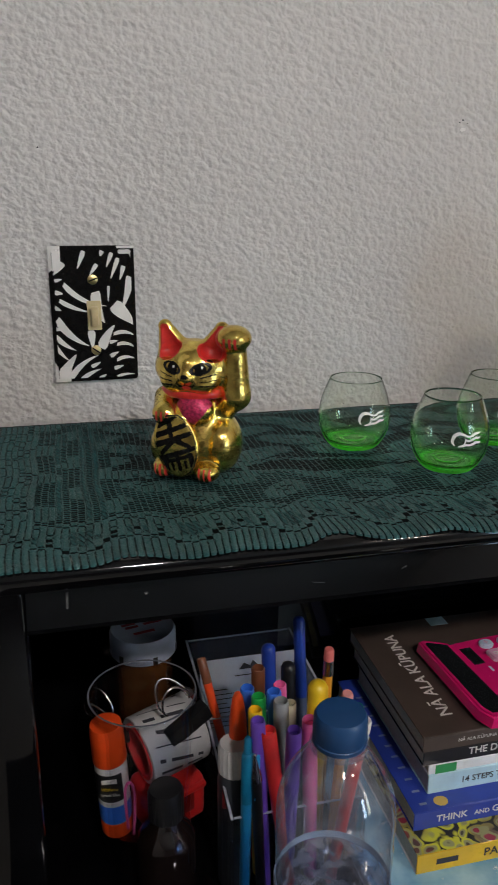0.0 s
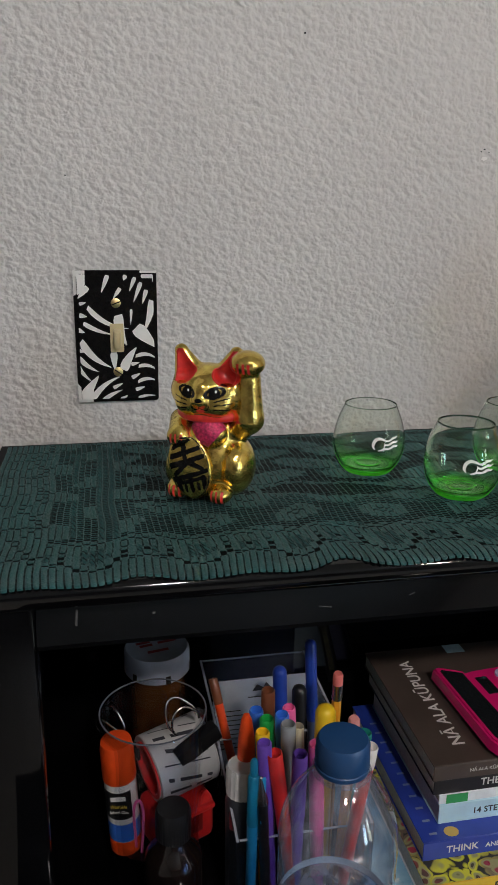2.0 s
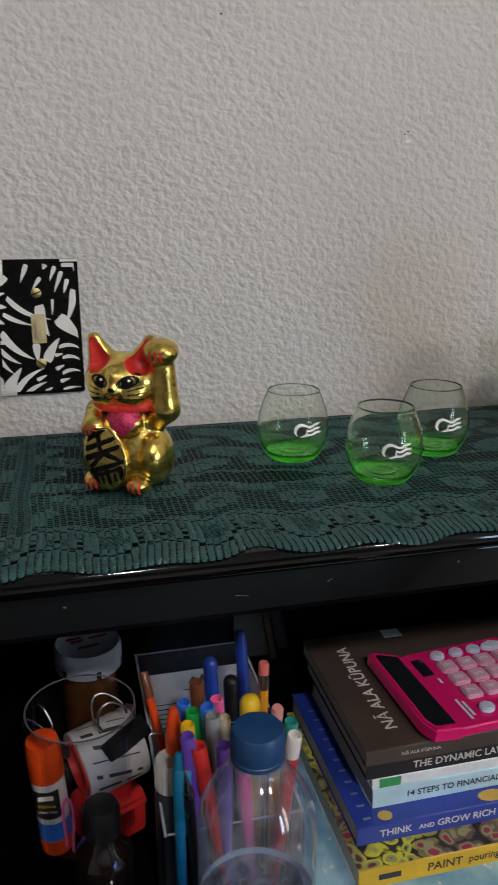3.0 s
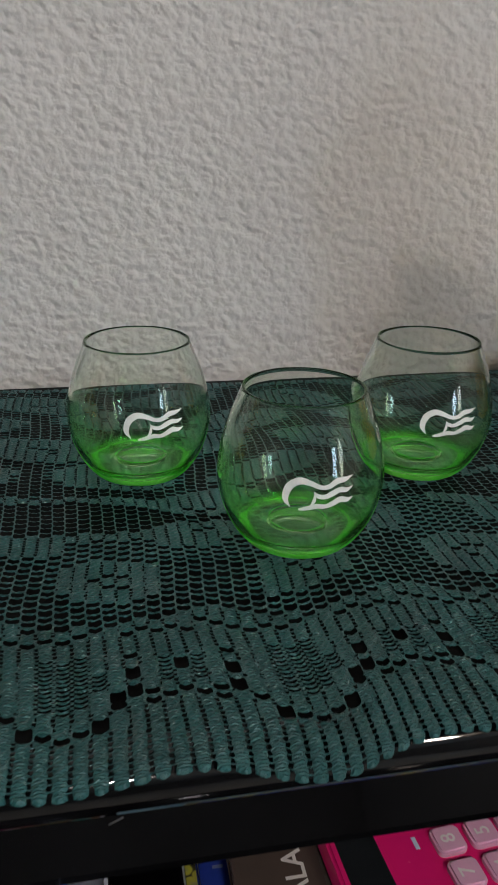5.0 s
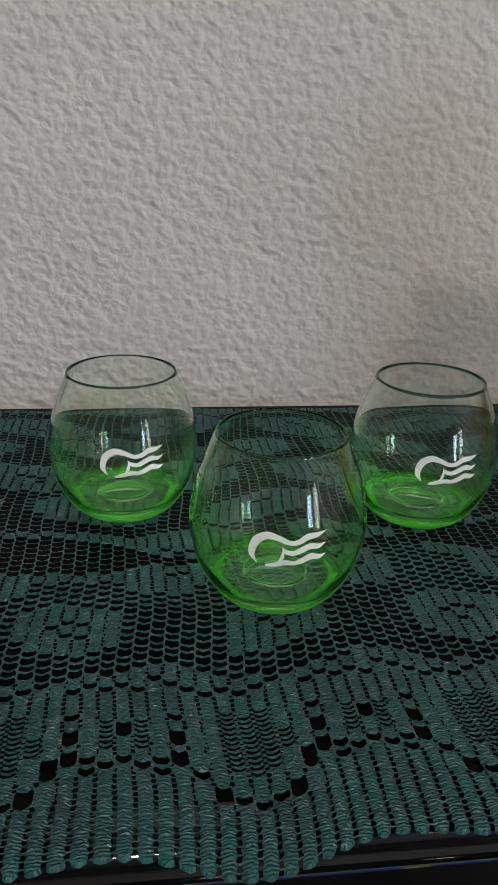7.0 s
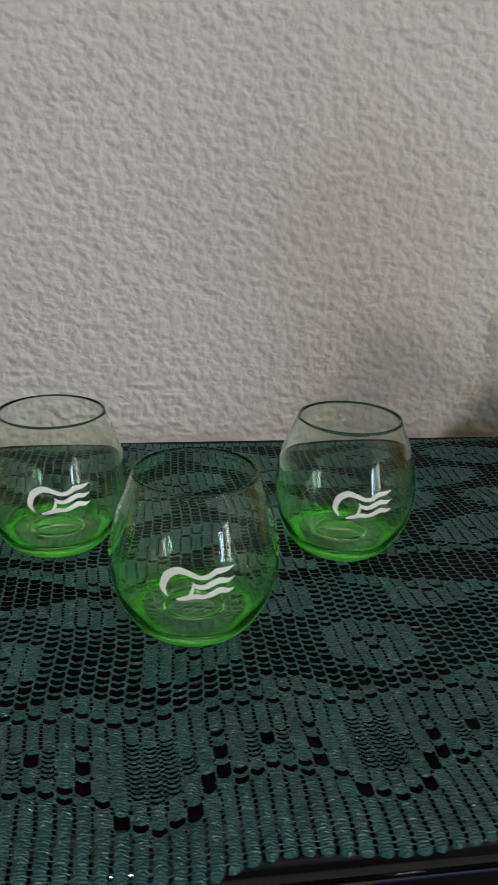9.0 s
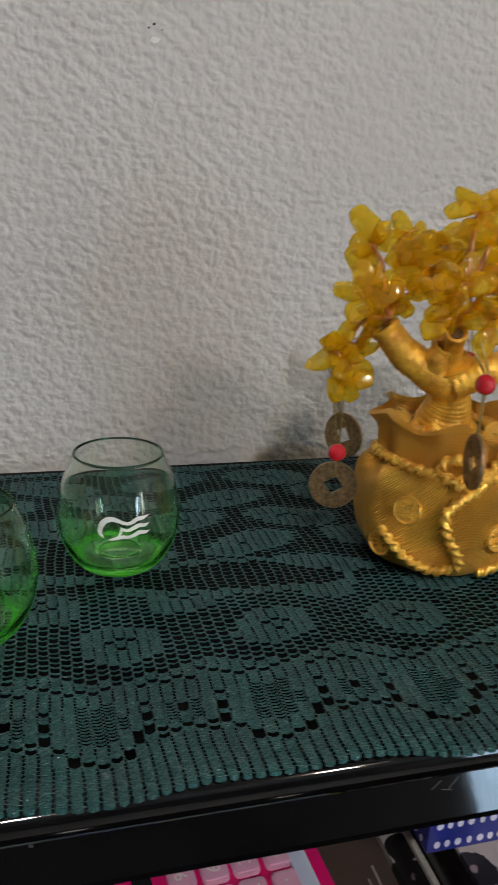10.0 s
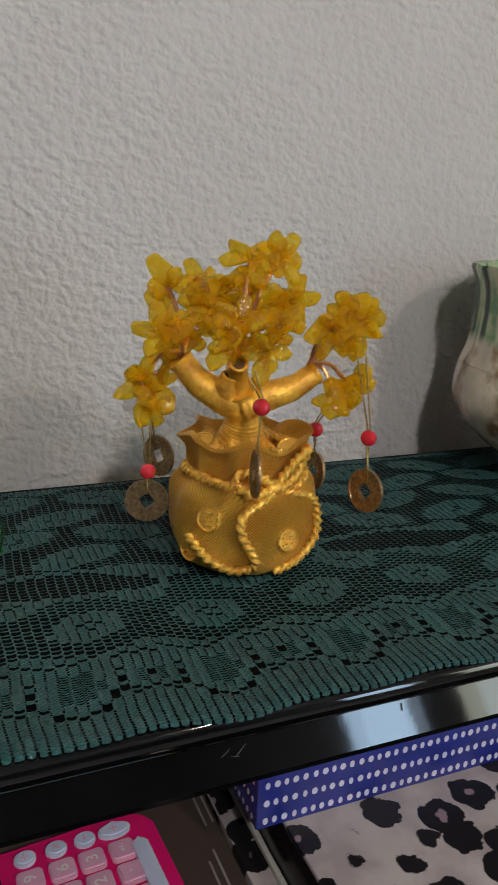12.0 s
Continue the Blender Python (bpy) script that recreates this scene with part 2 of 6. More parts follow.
def lettering(name, body, size, mat, parent, m, bold=0.0, width=1.0):
    """Words as a thin mesh lying in the xy plane of m, centred."""
    curve = bpy.data.curves.new(name, "FONT")
    curve.body, curve.size, curve.align_x, curve.align_y, curve.extrude, curve.offset = body, size, "CENTER", "CENTER", 0.00006, bold
    curve.resolution_u = 3
    temp = bpy.data.objects.new(name, curve)
    scene.collection.objects.link(temp)
    me = bpy.data.meshes.new_from_object(temp.evaluated_get(bpy.context.evaluated_depsgraph_get()))
    bpy.data.objects.remove(temp)
    me.name = name
    me.materials.clear()
    me.materials.append(mat)
    ob = new(name, me)
    ob.parent = parent
    ob.matrix_basis = m @ Matrix.Diagonal((width, 1, 1, 1))
    return ob


def bars(bm, rows, m, height, thick=0.00012):
    """Lines of unreadable print: rows of (x0, x1, y)."""
    for x0, x1, y in rows:
        box(bm, (x0, y - height / 2, 0), (x1, y + height / 2, thick), 0, m)
    return bm


def surface_net(f, lo, hi, h):
    """A smooth mesh of the surface where the distance f is zero."""
    axes = [np.arange(a, b + h, h) for a, b in zip(lo, hi)]
    X, Y, Z = np.meshgrid(*axes, indexing="ij")
    V = f(X, Y, Z)
    n = [s - 1 for s in V.shape]
    total, count = np.zeros((*n, 3)), np.zeros(n)
    grid = np.stack(np.meshgrid(*[np.arange(k) for k in n], indexing="ij"), -1).astype(float)
    corners = [(a, b, c) for a in (0, 1) for b in (0, 1) for c in (0, 1)]
    view = lambda c: V[c[0] : c[0] + n[0], c[1] : c[1] + n[1], c[2] : c[2] + n[2]]
    for a in corners:
        for axis in range(3):
            if a[axis]:
                continue
            b = tuple(v + (k == axis) for k, v in enumerate(a))
            va, vb = view(a), view(b)
            cross = (va < 0) != (vb < 0)
            u = np.where(cross, va / np.where(cross, va - vb, 1), 0)
            for k in range(3):
                total[..., k] += np.where(cross, a[k] + (u if k == axis else 0), 0)
            count += cross
    live = count > 0
    index = -np.ones(n, int)
    index[live] = np.arange(live.sum())
    verts = (grid[live] + total[live] / count[live][:, None]) * h + np.array(lo)
    faces = []
    for axis in range(3):
        o1, o2 = [k for k in range(3) if k != axis]
        S = V < 0
        first = [slice(None)] * 3
        second = [slice(None)] * 3
        first[axis], second[axis] = slice(0, -1), slice(1, None)
        flips = S[tuple(first)] != S[tuple(second)]
        at = np.argwhere(flips)
        at = at[(at[:, o1] > 0) & (at[:, o2] > 0) & (at[:, o1] < V.shape[o1] - 1) & (at[:, o2] < V.shape[o2] - 1)]
        quad = []
        for d1, d2 in ((-1, -1), (0, -1), (0, 0), (-1, 0)):
            q = at.copy()
            q[:, o1] += d1
            q[:, o2] += d2
            quad.append(index[q[:, 0], q[:, 1], q[:, 2]])
        quad = np.stack(quad, 1)
        inside = S[tuple(first)][at[:, 0], at[:, 1], at[:, 2]]
        flip = inside == (axis == 1)
        quad[flip] = quad[flip][:, ::-1]
        faces.append(quad)
    return verts, np.concatenate(faces)


def blob(X, Y, Z, c, r):
    x, y, z = (X - c[0]) / r[0], (Y - c[1]) / r[1], (Z - c[2]) / r[2]
    k = np.sqrt(x * x + y * y + z * z)
    k1 = np.sqrt((x / r[0]) ** 2 + (y / r[1]) ** 2 + (z / r[2]) ** 2) + 1e-9
    return k * (k - 1) / k1


def limb(X, Y, Z, a, b, ra, rb):
    """A rounded cone from a to b."""
    d = np.subtract(b, a)
    u = np.clip(((X - a[0]) * d[0] + (Y - a[1]) * d[1] + (Z - a[2]) * d[2]) / (d @ d), 0, 1)
    return np.sqrt((X - a[0] - u * d[0]) ** 2 + (Y - a[1] - u * d[1]) ** 2 + (Z - a[2] - u * d[2]) ** 2) - (ra + u * (rb - ra))


def melt(a, b, k):
    """Joins two distances with a soft seam of width k."""
    u = np.clip(0.5 + 0.5 * (b - a) / k, 0, 1)
    return b + (a - b) * u - k * u * (1 - u)


# ---- the room ----
def room_part(name, lo, hi, mat, label, category):
    ob = finish(name, box(bmesh.new(), lo, hi), mat, smooth=0)
    return tagged(ob, label, category, kind="structure")


TOP = 1.0955  # the cabinet's top
room_part("wall_north", (-1.6, 0.64, 0), (2.0, 0.76, 2.44), WALL, "off-white wall with a sprayed knock-down texture", "wall")
room_part("wall_west", (-1.72, -6.0, 0), (-1.6, 0.76, 2.44), PANEL, "plain taupe painted side wall", "wall")
room_part("wall_south", (-1.6, -6.12, 0), (2.0, -6.0, 2.44), PANEL, "plain taupe painted back wall", "wall")
wall_bm = bmesh.new()
for lo, hi in (((2.0, -6.0, 0), (2.12, 0.76, 0.75)), ((2.0, -6.0, 1.85), (2.12, 0.76, 2.44)), ((2.0, -6.0, 0.75), (2.12, -2.92, 1.85)), ((2.0, -1.42, 0.75), (2.12, 0.76, 1.85))):
    box(wall_bm, lo, hi)
tagged(finish("wall_east", wall_bm, WALL, smooth=0), "plain off-white textured wall round a window", "wall", kind="structure")
room_part("floor", (-1.72, -6.12, -0.1), (2.12, 0.76, 0.0), FLOOR, "beige carpeted floor", "floor")
room_part("ceiling", (-1.72, -6.12, 2.44), (2.12, 0.76, 2.54), CEILING, "plain white textured ceiling", "ceiling")
win = thing("window_1", pose(2.06, -2.17, 1.30), "white framed window with daylight outside", "window", kind="structure")
for name, lo, hi in (("window_frame", (-0.04, -0.75, -0.55), (0.04, -0.70, 0.55)), ("window_frame", (-0.04, 0.70, -0.55), (0.04, 0.75, 0.55)), ("window_frame", (-0.04, -0.70, 0.50), (0.04, 0.70, 0.55)), ("window_frame", (-0.04, -0.70, -0.55), (0.04, 0.70, -0.50)), ("mullion", (-0.03, -0.03, -0.50), (0.03, 0.30, 0.50))):
    part(name, box(bmesh.new(), lo, hi, 0.004), PANEL if name == "mullion" else WHITE_PAINT, win)
SKY_GLOW, LAWN_GLOW = glowing("sky_glow", (0.62, 0.80, 1.0), 3.0), glowing("lawn_glow", (0.45, 0.62, 0.35), 1.0)
tagged(finish("backdrop", box(bmesh.new(), (3.4, -7.5, 1.35), (3.42, 1.2, 4.5)), SKY_GLOW, smooth=0), "pale daylight sky beyond the window", "sky", kind="structure")
tagged(finish("backdrop", box(bmesh.new(), (3.4, -7.5, -1.0), (3.42, 1.2, 1.34)), LAWN_GLOW, smooth=0), "sunlit greenery beyond the window", "greenery", kind="structure")
lamp = thing("ceiling_lamp", pose(0.10, -1.05, 2.44), "hanging pendant lamp under an added dark metal cone", "lamp")
part("canopy", lathe(bmesh.new(), [(0.0, -0.03), (0.05, -0.028), (0.06, 0.0), (0.0, 0.0)], 24), WHITE_PAINT, lamp)
part("socket", lathe(bmesh.new(), [(0.018, -0.16), (0.02, -0.10), (0.004, -0.095), (0.003, -0.03), (0.0, -0.03)], 16), WHITE_PAINT, lamp)
# Added cone above the bulb, unseen; it keeps light off the ceiling.
part("light_blocker", lathe(bmesh.new(), [(0.022, -0.098), (0.060, -0.120), (0.150, -0.185), (0.150, -0.188), (0.058, -0.123), (0.022, -0.102)], 40, closed=True), material("dark_metal_blocker", (0.035, 0.030, 0.028), 0.5, vary=0.15), lamp, "added dark cone that blocks light upwards")
copy_thing(lamp, pose(0.90, -1.05, 2.44))
chip = finish("wall_chip", slab(bmesh.new(), [(0.0, 0.001), (0.0025, -0.0002), (0.0052, 0.0010), (0.0060, 0.0025), (0.0034, 0.0032), (0.0012, 0.0030)], 0.0, 0.0005, pose(0.279, 0.6398, 1.335, 90)), WHITE_PAINT, smooth=0)
tagged(chip, "small white chip knocked in the wall paint", "paint chip")
for x, z, r in ((0.2785, 1.3425, 0.0008), (0.2815, 1.3445, 0.0011), (0.2860, 1.3420, 0.0006), (0.1120, 1.4300, 0.0012), (-0.0870, 1.3150, 0.0009)):
    speck = finish("wall_speck", ball(bmesh.new(), (0, 0, 0), (r, 0.0004, r * 0.7), 1), INK)
    speck.location = (x, 0.6396, z)
    tagged(speck, "dark speck on the off-white wall", "speck", "specks on the wall")


# ---- the cabinet ----
def build_cabinet():
    cab = thing("desk_hutch", pose(0.335, 0.47, 0), "black lacquered wooden desk hutch with scuffed edges against the wall", "desk")
    off = Matrix.Translation((-0.335, -0.47, 0))

    # Gloss cut from the top so the lace's holes look dark with shadow.
    DULLED = material("dusty_dulled_lacquer", (0.004, 0.004, 0.004), 0.30, vary=0.6, scale=40, bump=0.00004, bump_scale=300, Specular_IOR_Level=0.02)
    GLOSS = material("polished_black_lacquer", (0.003, 0.003, 0.0035), 0.05, vary=0.4, scale=25, bump=0.00003, bump_scale=40, Specular_IOR_Level=0.5)

    def board(name, lo, hi, bevel=0.002):
        return part(name, box(bmesh.new(), lo, hi, bevel, off), BLACK_WOOD, cab)

    nose = [(0.606, TOP - 0.017), (0.352, TOP - 0.017), (0.345, TOP - 0.0155), (0.341, TOP - 0.0115), (0.340, TOP - 0.007), (0.3415, TOP - 0.003), (0.345, TOP - 0.0008), (0.350, TOP), (0.606, TOP)]
    turn = Matrix(((0, 0, 1, 0), (1, 0, 0, 0), (0, 1, 0, 0), (0, 0, 0, 1)))
    flat = [(0.606, TOP - 0.017), (0.3522, TOP - 0.017), (0.3522, TOP), (0.606, TOP)]
    part("top_board", slab(bmesh.new(), flat, -0.150, 0.84, off @ turn), DULLED, cab, "dulled black top with dusty edge", 0)
    part("edge_moulding", slab(bmesh.new(), [(0.352, TOP - 0.017)] + nose[1:-1] + [(0.352, TOP)], -0.150, 0.84, off @ turn), GLOSS, cab, "rounded glossy front edge")
    apron = [(0.380, TOP - 0.0165), (0.3645, TOP - 0.0165), (0.3628, TOP - 0.0190), (0.3520, TOP - 0.0425), (0.3525, TOP - 0.0455), (0.380, TOP - 0.0455)]
    part("front_rail", slab(bmesh.new(), apron, -0.1075, 0.80, off @ turn), GLOSS, cab, "glossy black rail with scratches", 0)
    board("front_post", (-0.147, 0.349, 0.785), (-0.108, 0.388, TOP - 0.0172), 0.003)
    board("front_post", (0.8, 0.349, 0.785), (0.838, 0.388, TOP - 0.0172), 0.003)
    board("side_panel", (-0.147, 0.388, 0.785), (-0.130, 0.604, TOP - 0.0172))
    board("desk_side", (-0.147, 0.075, 0), (-0.125, 0.603, 0.760))
    board("side_panel", (0.821, 0.388, 0.785), (0.838, 0.604, TOP - 0.0172))
    board("desk_side", (0.816, 0.075, 0), (0.838, 0.603, 0.760))
    board("back_panel", (-0.130, 0.596, 0.785), (0.821, 0.604, TOP - 0.0172))
    board("desktop", (-0.1480, 0.060, 0.760), (0.8390, 0.6040, 0.785), 0.004)
    board("modesty_panel", (-0.1245, 0.560, 0.30), (0.8155, 0.575, 0.760))
    WORN = material("worn_lacquer", (0.035, 0.035, 0.036), 0.5, vary=0.5, scale=400)
    for x, z, w, h, spin in ((-0.085, 1.066, 0.0013, 0.009, 3), (0.062, 1.061, 0.008, 0.0005, 8), (0.118, 1.064, 0.004, 0.0005, -20), (0.352, 1.064, 0.006, 0.0003, -40), (0.349, 1.062, 0.004, 0.0003, 10), (0.345, 1.064, 0.005, 0.0003, -32), (0.432, 1.0655, 0.0010, 0.0035, 0), (-0.13, 1.035, 0.003, 0.005, 0), (-0.041, 1.0655, 0.0022, 0.0012, 0), (0.205, 1.066, 0.0012, 0.0009, 0)):
        y = 0.3520 + (z - 1.053) * 0.4595 if x > -0.107 else 0.349
        bm = box(bmesh.new(), (-w / 2, -0.0002, -h / 2), (w / 2, 0.0002, h / 2), 0, off @ pose(x, y, z, -24.7 if x > -0.107 else 0) @ pose(0, 0, 0, 0, spin, 0))
        part("scuff", bm, WORN, cab)


build_cabinet()


# ---- the lace runner ----
RIB, ROW, HEM = 0.0043, 0.0033, 0.3530  # the cloth's rib and stitch row, and the lowest row of holes


def oval_field(x, y, step, rise, base, half, tall, lean):
    """How far (x, y) lies from the nearest of staggered, leaning ovals: below 1 inside."""
    n0 = round((y - base) / rise)
    best = 9.0
    for n in (n0 - 1, n0, n0 + 1):
        shift = 0.5 * step * (n % 2)
        k = round((x - shift) / step)
        dx, dy = x - shift - k * step, y - base - n * rise
        a = lean if (n + k) % 2 else -lean
        u, v = dx * math.cos(a) + dy * math.sin(a), dy * math.cos(a) - dx * math.sin(a)
        best = min(best, (u / half) ** 2 + (v / tall) ** 2)
    return best


def lace_open(x, y, i, j):
    """The openness of a cell of the cloth: 0 solid, 1 a short slot, 2 a full mesh hole, 3 a tall hole, 4 a ladder of thin gaps."""
    n = noise.noise(Vector((x * 40, y * 40, 3.0)))
    yy = y + 0.0020 * n
    odd = (i + j) % 2
    if x < -0.100:
        side = abs(math.sin(math.pi * (y - 0.34) / 0.055))
        if 0.362 < y and abs(x + 0.123 - 0.014 * side) < 0.0024:
            return (2 if side > 0.72 else 1) if odd else 0
        return 1 if abs(y - 0.372) < ROW / 2 or (y > 0.40 and abs(yy - 0.4 - ROW * 6 * round((yy - 0.4) / (ROW * 6))) < 0.0010) else 0
    # the scalloped border: garlands of holes hung between tall posts of them
    k = (round((x - 0.166) / RIB) + 7) % 14 - 7
    r = round((y - HEM) / ROW - 0.5 * (i % 2))
    m = abs(k)
    if r < 0:
        return 0
    if r <= 9:
        if m <= 1:
            return 1 if r == 0 else 4 if 3 <= r <= 8 else 0
        if m == 2:
            return 3 if r == 1 else 4 if r in (5, 6) and k > 0 else 0
        if m == 3:
            return 1 if r == 2 else 3 if r == 3 and k > 0 else 0
        if m == 4:
            return 3 if r in (4, 6) else 1 if r == 8 else 0
        if m == 5:
            return 1 if r in (2, 3) else 0
        if m == 6:
            return 1 if r == 3 else 4 if 5 <= r <= 7 else 0
        return 1 if r == 3 else 3 if r == 6 else 0
    if r == 11 + (1 if k in (-5, -4, 2, 3) else 0):
        return 1
    if r <= 12:
        return 0
    if x < -0.052:
        if -0.090 < x < -0.078 and (0.40 < y < 0.465 or 0.50 < y < 0.57):
            return 4 if i % 2 else 1
        if -0.073 < x < -0.060 and 0.395 < y < 0.585:
            return 4 if i % 2 else 1
        e = oval_field(x, yy, 0.05, 0.031, 0.41, 0.016, 0.011, 0.4)
        return 0 if e < 1 else 1 if e < 1.6 or odd else 2
    wave = yy - 0.4580 - 0.004 * math.sin(x * 31)
    ex = ((x - 0.095 + 0.1) % 0.2 - 0.1) / 0.052
    rim = ex * ex + (wave / 0.0125) ** 2
    if rim < 1:
        return 2
    if rim < 1.7 and abs(ex) < 1.05:
        return 0
    if abs(wave) < 0.0035:
        return 2
    if wave < 0:
        e = oval_field(x, yy, 0.060, 0.030, 0.4155, 0.0175, 0.0120, 0.35)
        if e < 0.16:
            return 1 if odd else 0
        if e < 1:
            return 0
        if e < 1.35:
            return 1
        return 1 if wave > -0.03 or odd else 2
    e = oval_field(x, yy, 0.062, 0.0285, 0.4910, 0.0245, 0.0112, 0.30)
    if e < 1:
        return 1 if 0.03 < e < 0.08 else 0
    if e < 1.3:
        return 1
    return 2


def front_edge(x):
    """The uneven, scalloped front edge of the cloth."""
    return 0.3400 + 0.0020 * noise.noise(Vector((12 * x, 0.7, 0))) + 0.0014 * math.sin(x * 2 * math.pi / 0.0602) + sum(h * math.exp(-(((x - c) / w) ** 2)) for c, w, h in ((-0.050, 0.013, 0.005), (0.068, 0.013, 0.0085), (0.165, 0.020, -0.0045), (0.285, 0.03, 0.003)))


def build_runner():
    """One sheet of rounded ribs with slanting stitches; open cells leave only the threads beside and across them."""
    x0, back, sub = -0.1425, 0.6005, 8
    cols, rows = 220, 80
    lines = rows * sub + 1
    gx = x0 + RIB * (np.arange(cols + 1) - 0.5)
    front = np.array([front_edge(x) + 0.0004 * noise.noise(Vector((160 * x, 3.1, 0))) for x in gx])
    L = np.arange(lines)
    Y = back - L[None, :] * (back - front[:, None]) / (lines - 1)
    wave, curl = np.zeros(Y.shape), np.zeros(Y.shape)
    for i in range(cols + 1):
        for k in range(0, lines, 4):
            wave[i, k] = noise.noise(Vector((gx[i] * 18, Y[i, k] * 18, 1.0)))
            curl[i, k] = noise.noise(Vector((gx[i] * 70, Y[i, k] * 70, 5.0)))
        for field in (wave, curl):
            field[i] = np.interp(L, L[::4], field[i, ::4])
    X = gx[:, None] + 0.0007 * np.sin(Y * 70 + gx[:, None] * 17) + 0.0024 * wave + 0.0004 * curl
    Z = TOP + 0.0007 + 0.0010 * wave + 0.0005 * curl
    Z = np.maximum(Z, TOP + 0.0003) - 18 * np.clip(0.3455 - Y, 0, 1) ** 2
    shoulder = np.full((cols, lines), 0.82)
    level = np.zeros((cols, lines))
    gone = np.zeros((cols, lines - 1), bool)

    def clear(i, start, count):
        """Opens a hole that many lines long, rounded at its ends."""
        stop = min(start + count, lines - 2)
        gone[i, start:stop] = True
        span = np.arange(start, stop + 1)
        ends = np.minimum(span - start, stop - span)
        shoulder[i, start : stop + 1] = np.where(ends == 0, 0.70, np.where(ends == 1, 0.86, 0.91))
        level[i, start : stop + 1] = 1

    for i in range(1, cols - 1):
        for j in range(1, rows - 2):
            start = j * sub + (sub // 2) * (i % 2)
            o = lace_open(x0 + RIB * i, back - ROW * (start / sub + 0.5), i, j)
            if o == 1:
                clear(i, start + 1, 5)
            elif o == 2:
                clear(i, start, 7)
            elif o == 3:
                clear(i, start - 1, 11)
            elif o == 4:
                clear(i, start + 1, 2)
                clear(i, start + 5, 2)
    beat = L[None, :] * 1.5 / sub + 0.37 * (np.arange(cols)[:, None] % 3) + 0.5 * curl[:-1]
    shoulder -= 0.20 * (level == 0) * (1 - np.abs(np.sin(math.pi * beat)) ** 0.8)
    verts = np.zeros((cols * 8 + 1, lines, 3))
    tall = 0.0009
    verts[0::8] = np.stack([X, Y, Z], -1)
    tame = np.clip((lines + 1 - L[None, :]) / 12, 0.35, 1)
    for a, side, top in ((1, -1.0, 0.20), (2, -0.82, 0.62), (3, -0.44, 0.92), (4, 0.0, 1.0), (5, 0.44, 0.92), (6, 0.82, 0.62), (7, 1.0, 0.20)):
        u = 0.5 + 0.5 * side * shoulder
        xc = X[:-1] * (1 - u) + X[1:] * u
        yc = Y[:-1] * (1 - u) + Y[1:] * u
        zc = Z[:-1] * (1 - u) + Z[1:] * u
        phase = beat + 0.55 * side
        stitch = np.abs(np.sin(math.pi * phase)) ** 0.8
        height = tall * top * (1 - 0.55 * level) * tame
        verts[a::8] = np.stack([xc, yc - 0.0009 * (1 - side * side), zc + height * (0.30 + 0.70 * stitch)], -1)
    verts[:, -1, 2] -= 0.0012
    idx = np.arange((cols * 8 + 1) * lines).reshape(cols * 8 + 1, lines)
    quads = np.stack([idx[:-1, :-1], idx[1:, :-1], idx[1:, 1:], idx[:-1, 1:]], -1)
    keep = np.ones((cols * 8, lines - 1), bool)
    for a in (1, 2, 3, 4, 5, 6):
        keep[a::8] = ~gone
    # slits between the ribs, crossed by a thread at every other stitch
    near = gone.copy()
    near[1:] |= gone[:-1]
    near[:-1] |= gone[1:]
    cross = (L[None, :-1] + 2 * (np.arange(cols)[:, None] % 2)) % 4 == 0
    keep[0::8] = near | cross
    keep[7::8] = near | np.roll(cross, -1, 0)
    hem = np.zeros((cols * 8, lines - 1), bool)
    hem[:, int((back - HEM) / (back - 0.3400) * (lines - 1)) :] = True
    base = Vector((0.335, 0.46, TOP))
    cloth = thing("table_runner", Matrix.Translation(base), "dark green crocheted lace runner with open-work pattern on the hutch", "table runner")
    flat = verts.reshape(-1, 3) - np.array(base)
    for name, region in (("lace_field", keep & ~hem), ("ribbed_hem", keep & hem)):
        chosen = quads[region][:, ::-1]
        used, remade = np.unique(chosen, return_inverse=True)
        me = bpy.data.meshes.new(name)
        me.from_pydata(flat[used].tolist(), [], remade.reshape(-1, 4).tolist())
        me.polygons.foreach_set("use_smooth", [True] * len(me.polygons))
        me.materials.append(CLOTH)
        ob = new(name, me)
        ob.parent = cloth


build_runner()


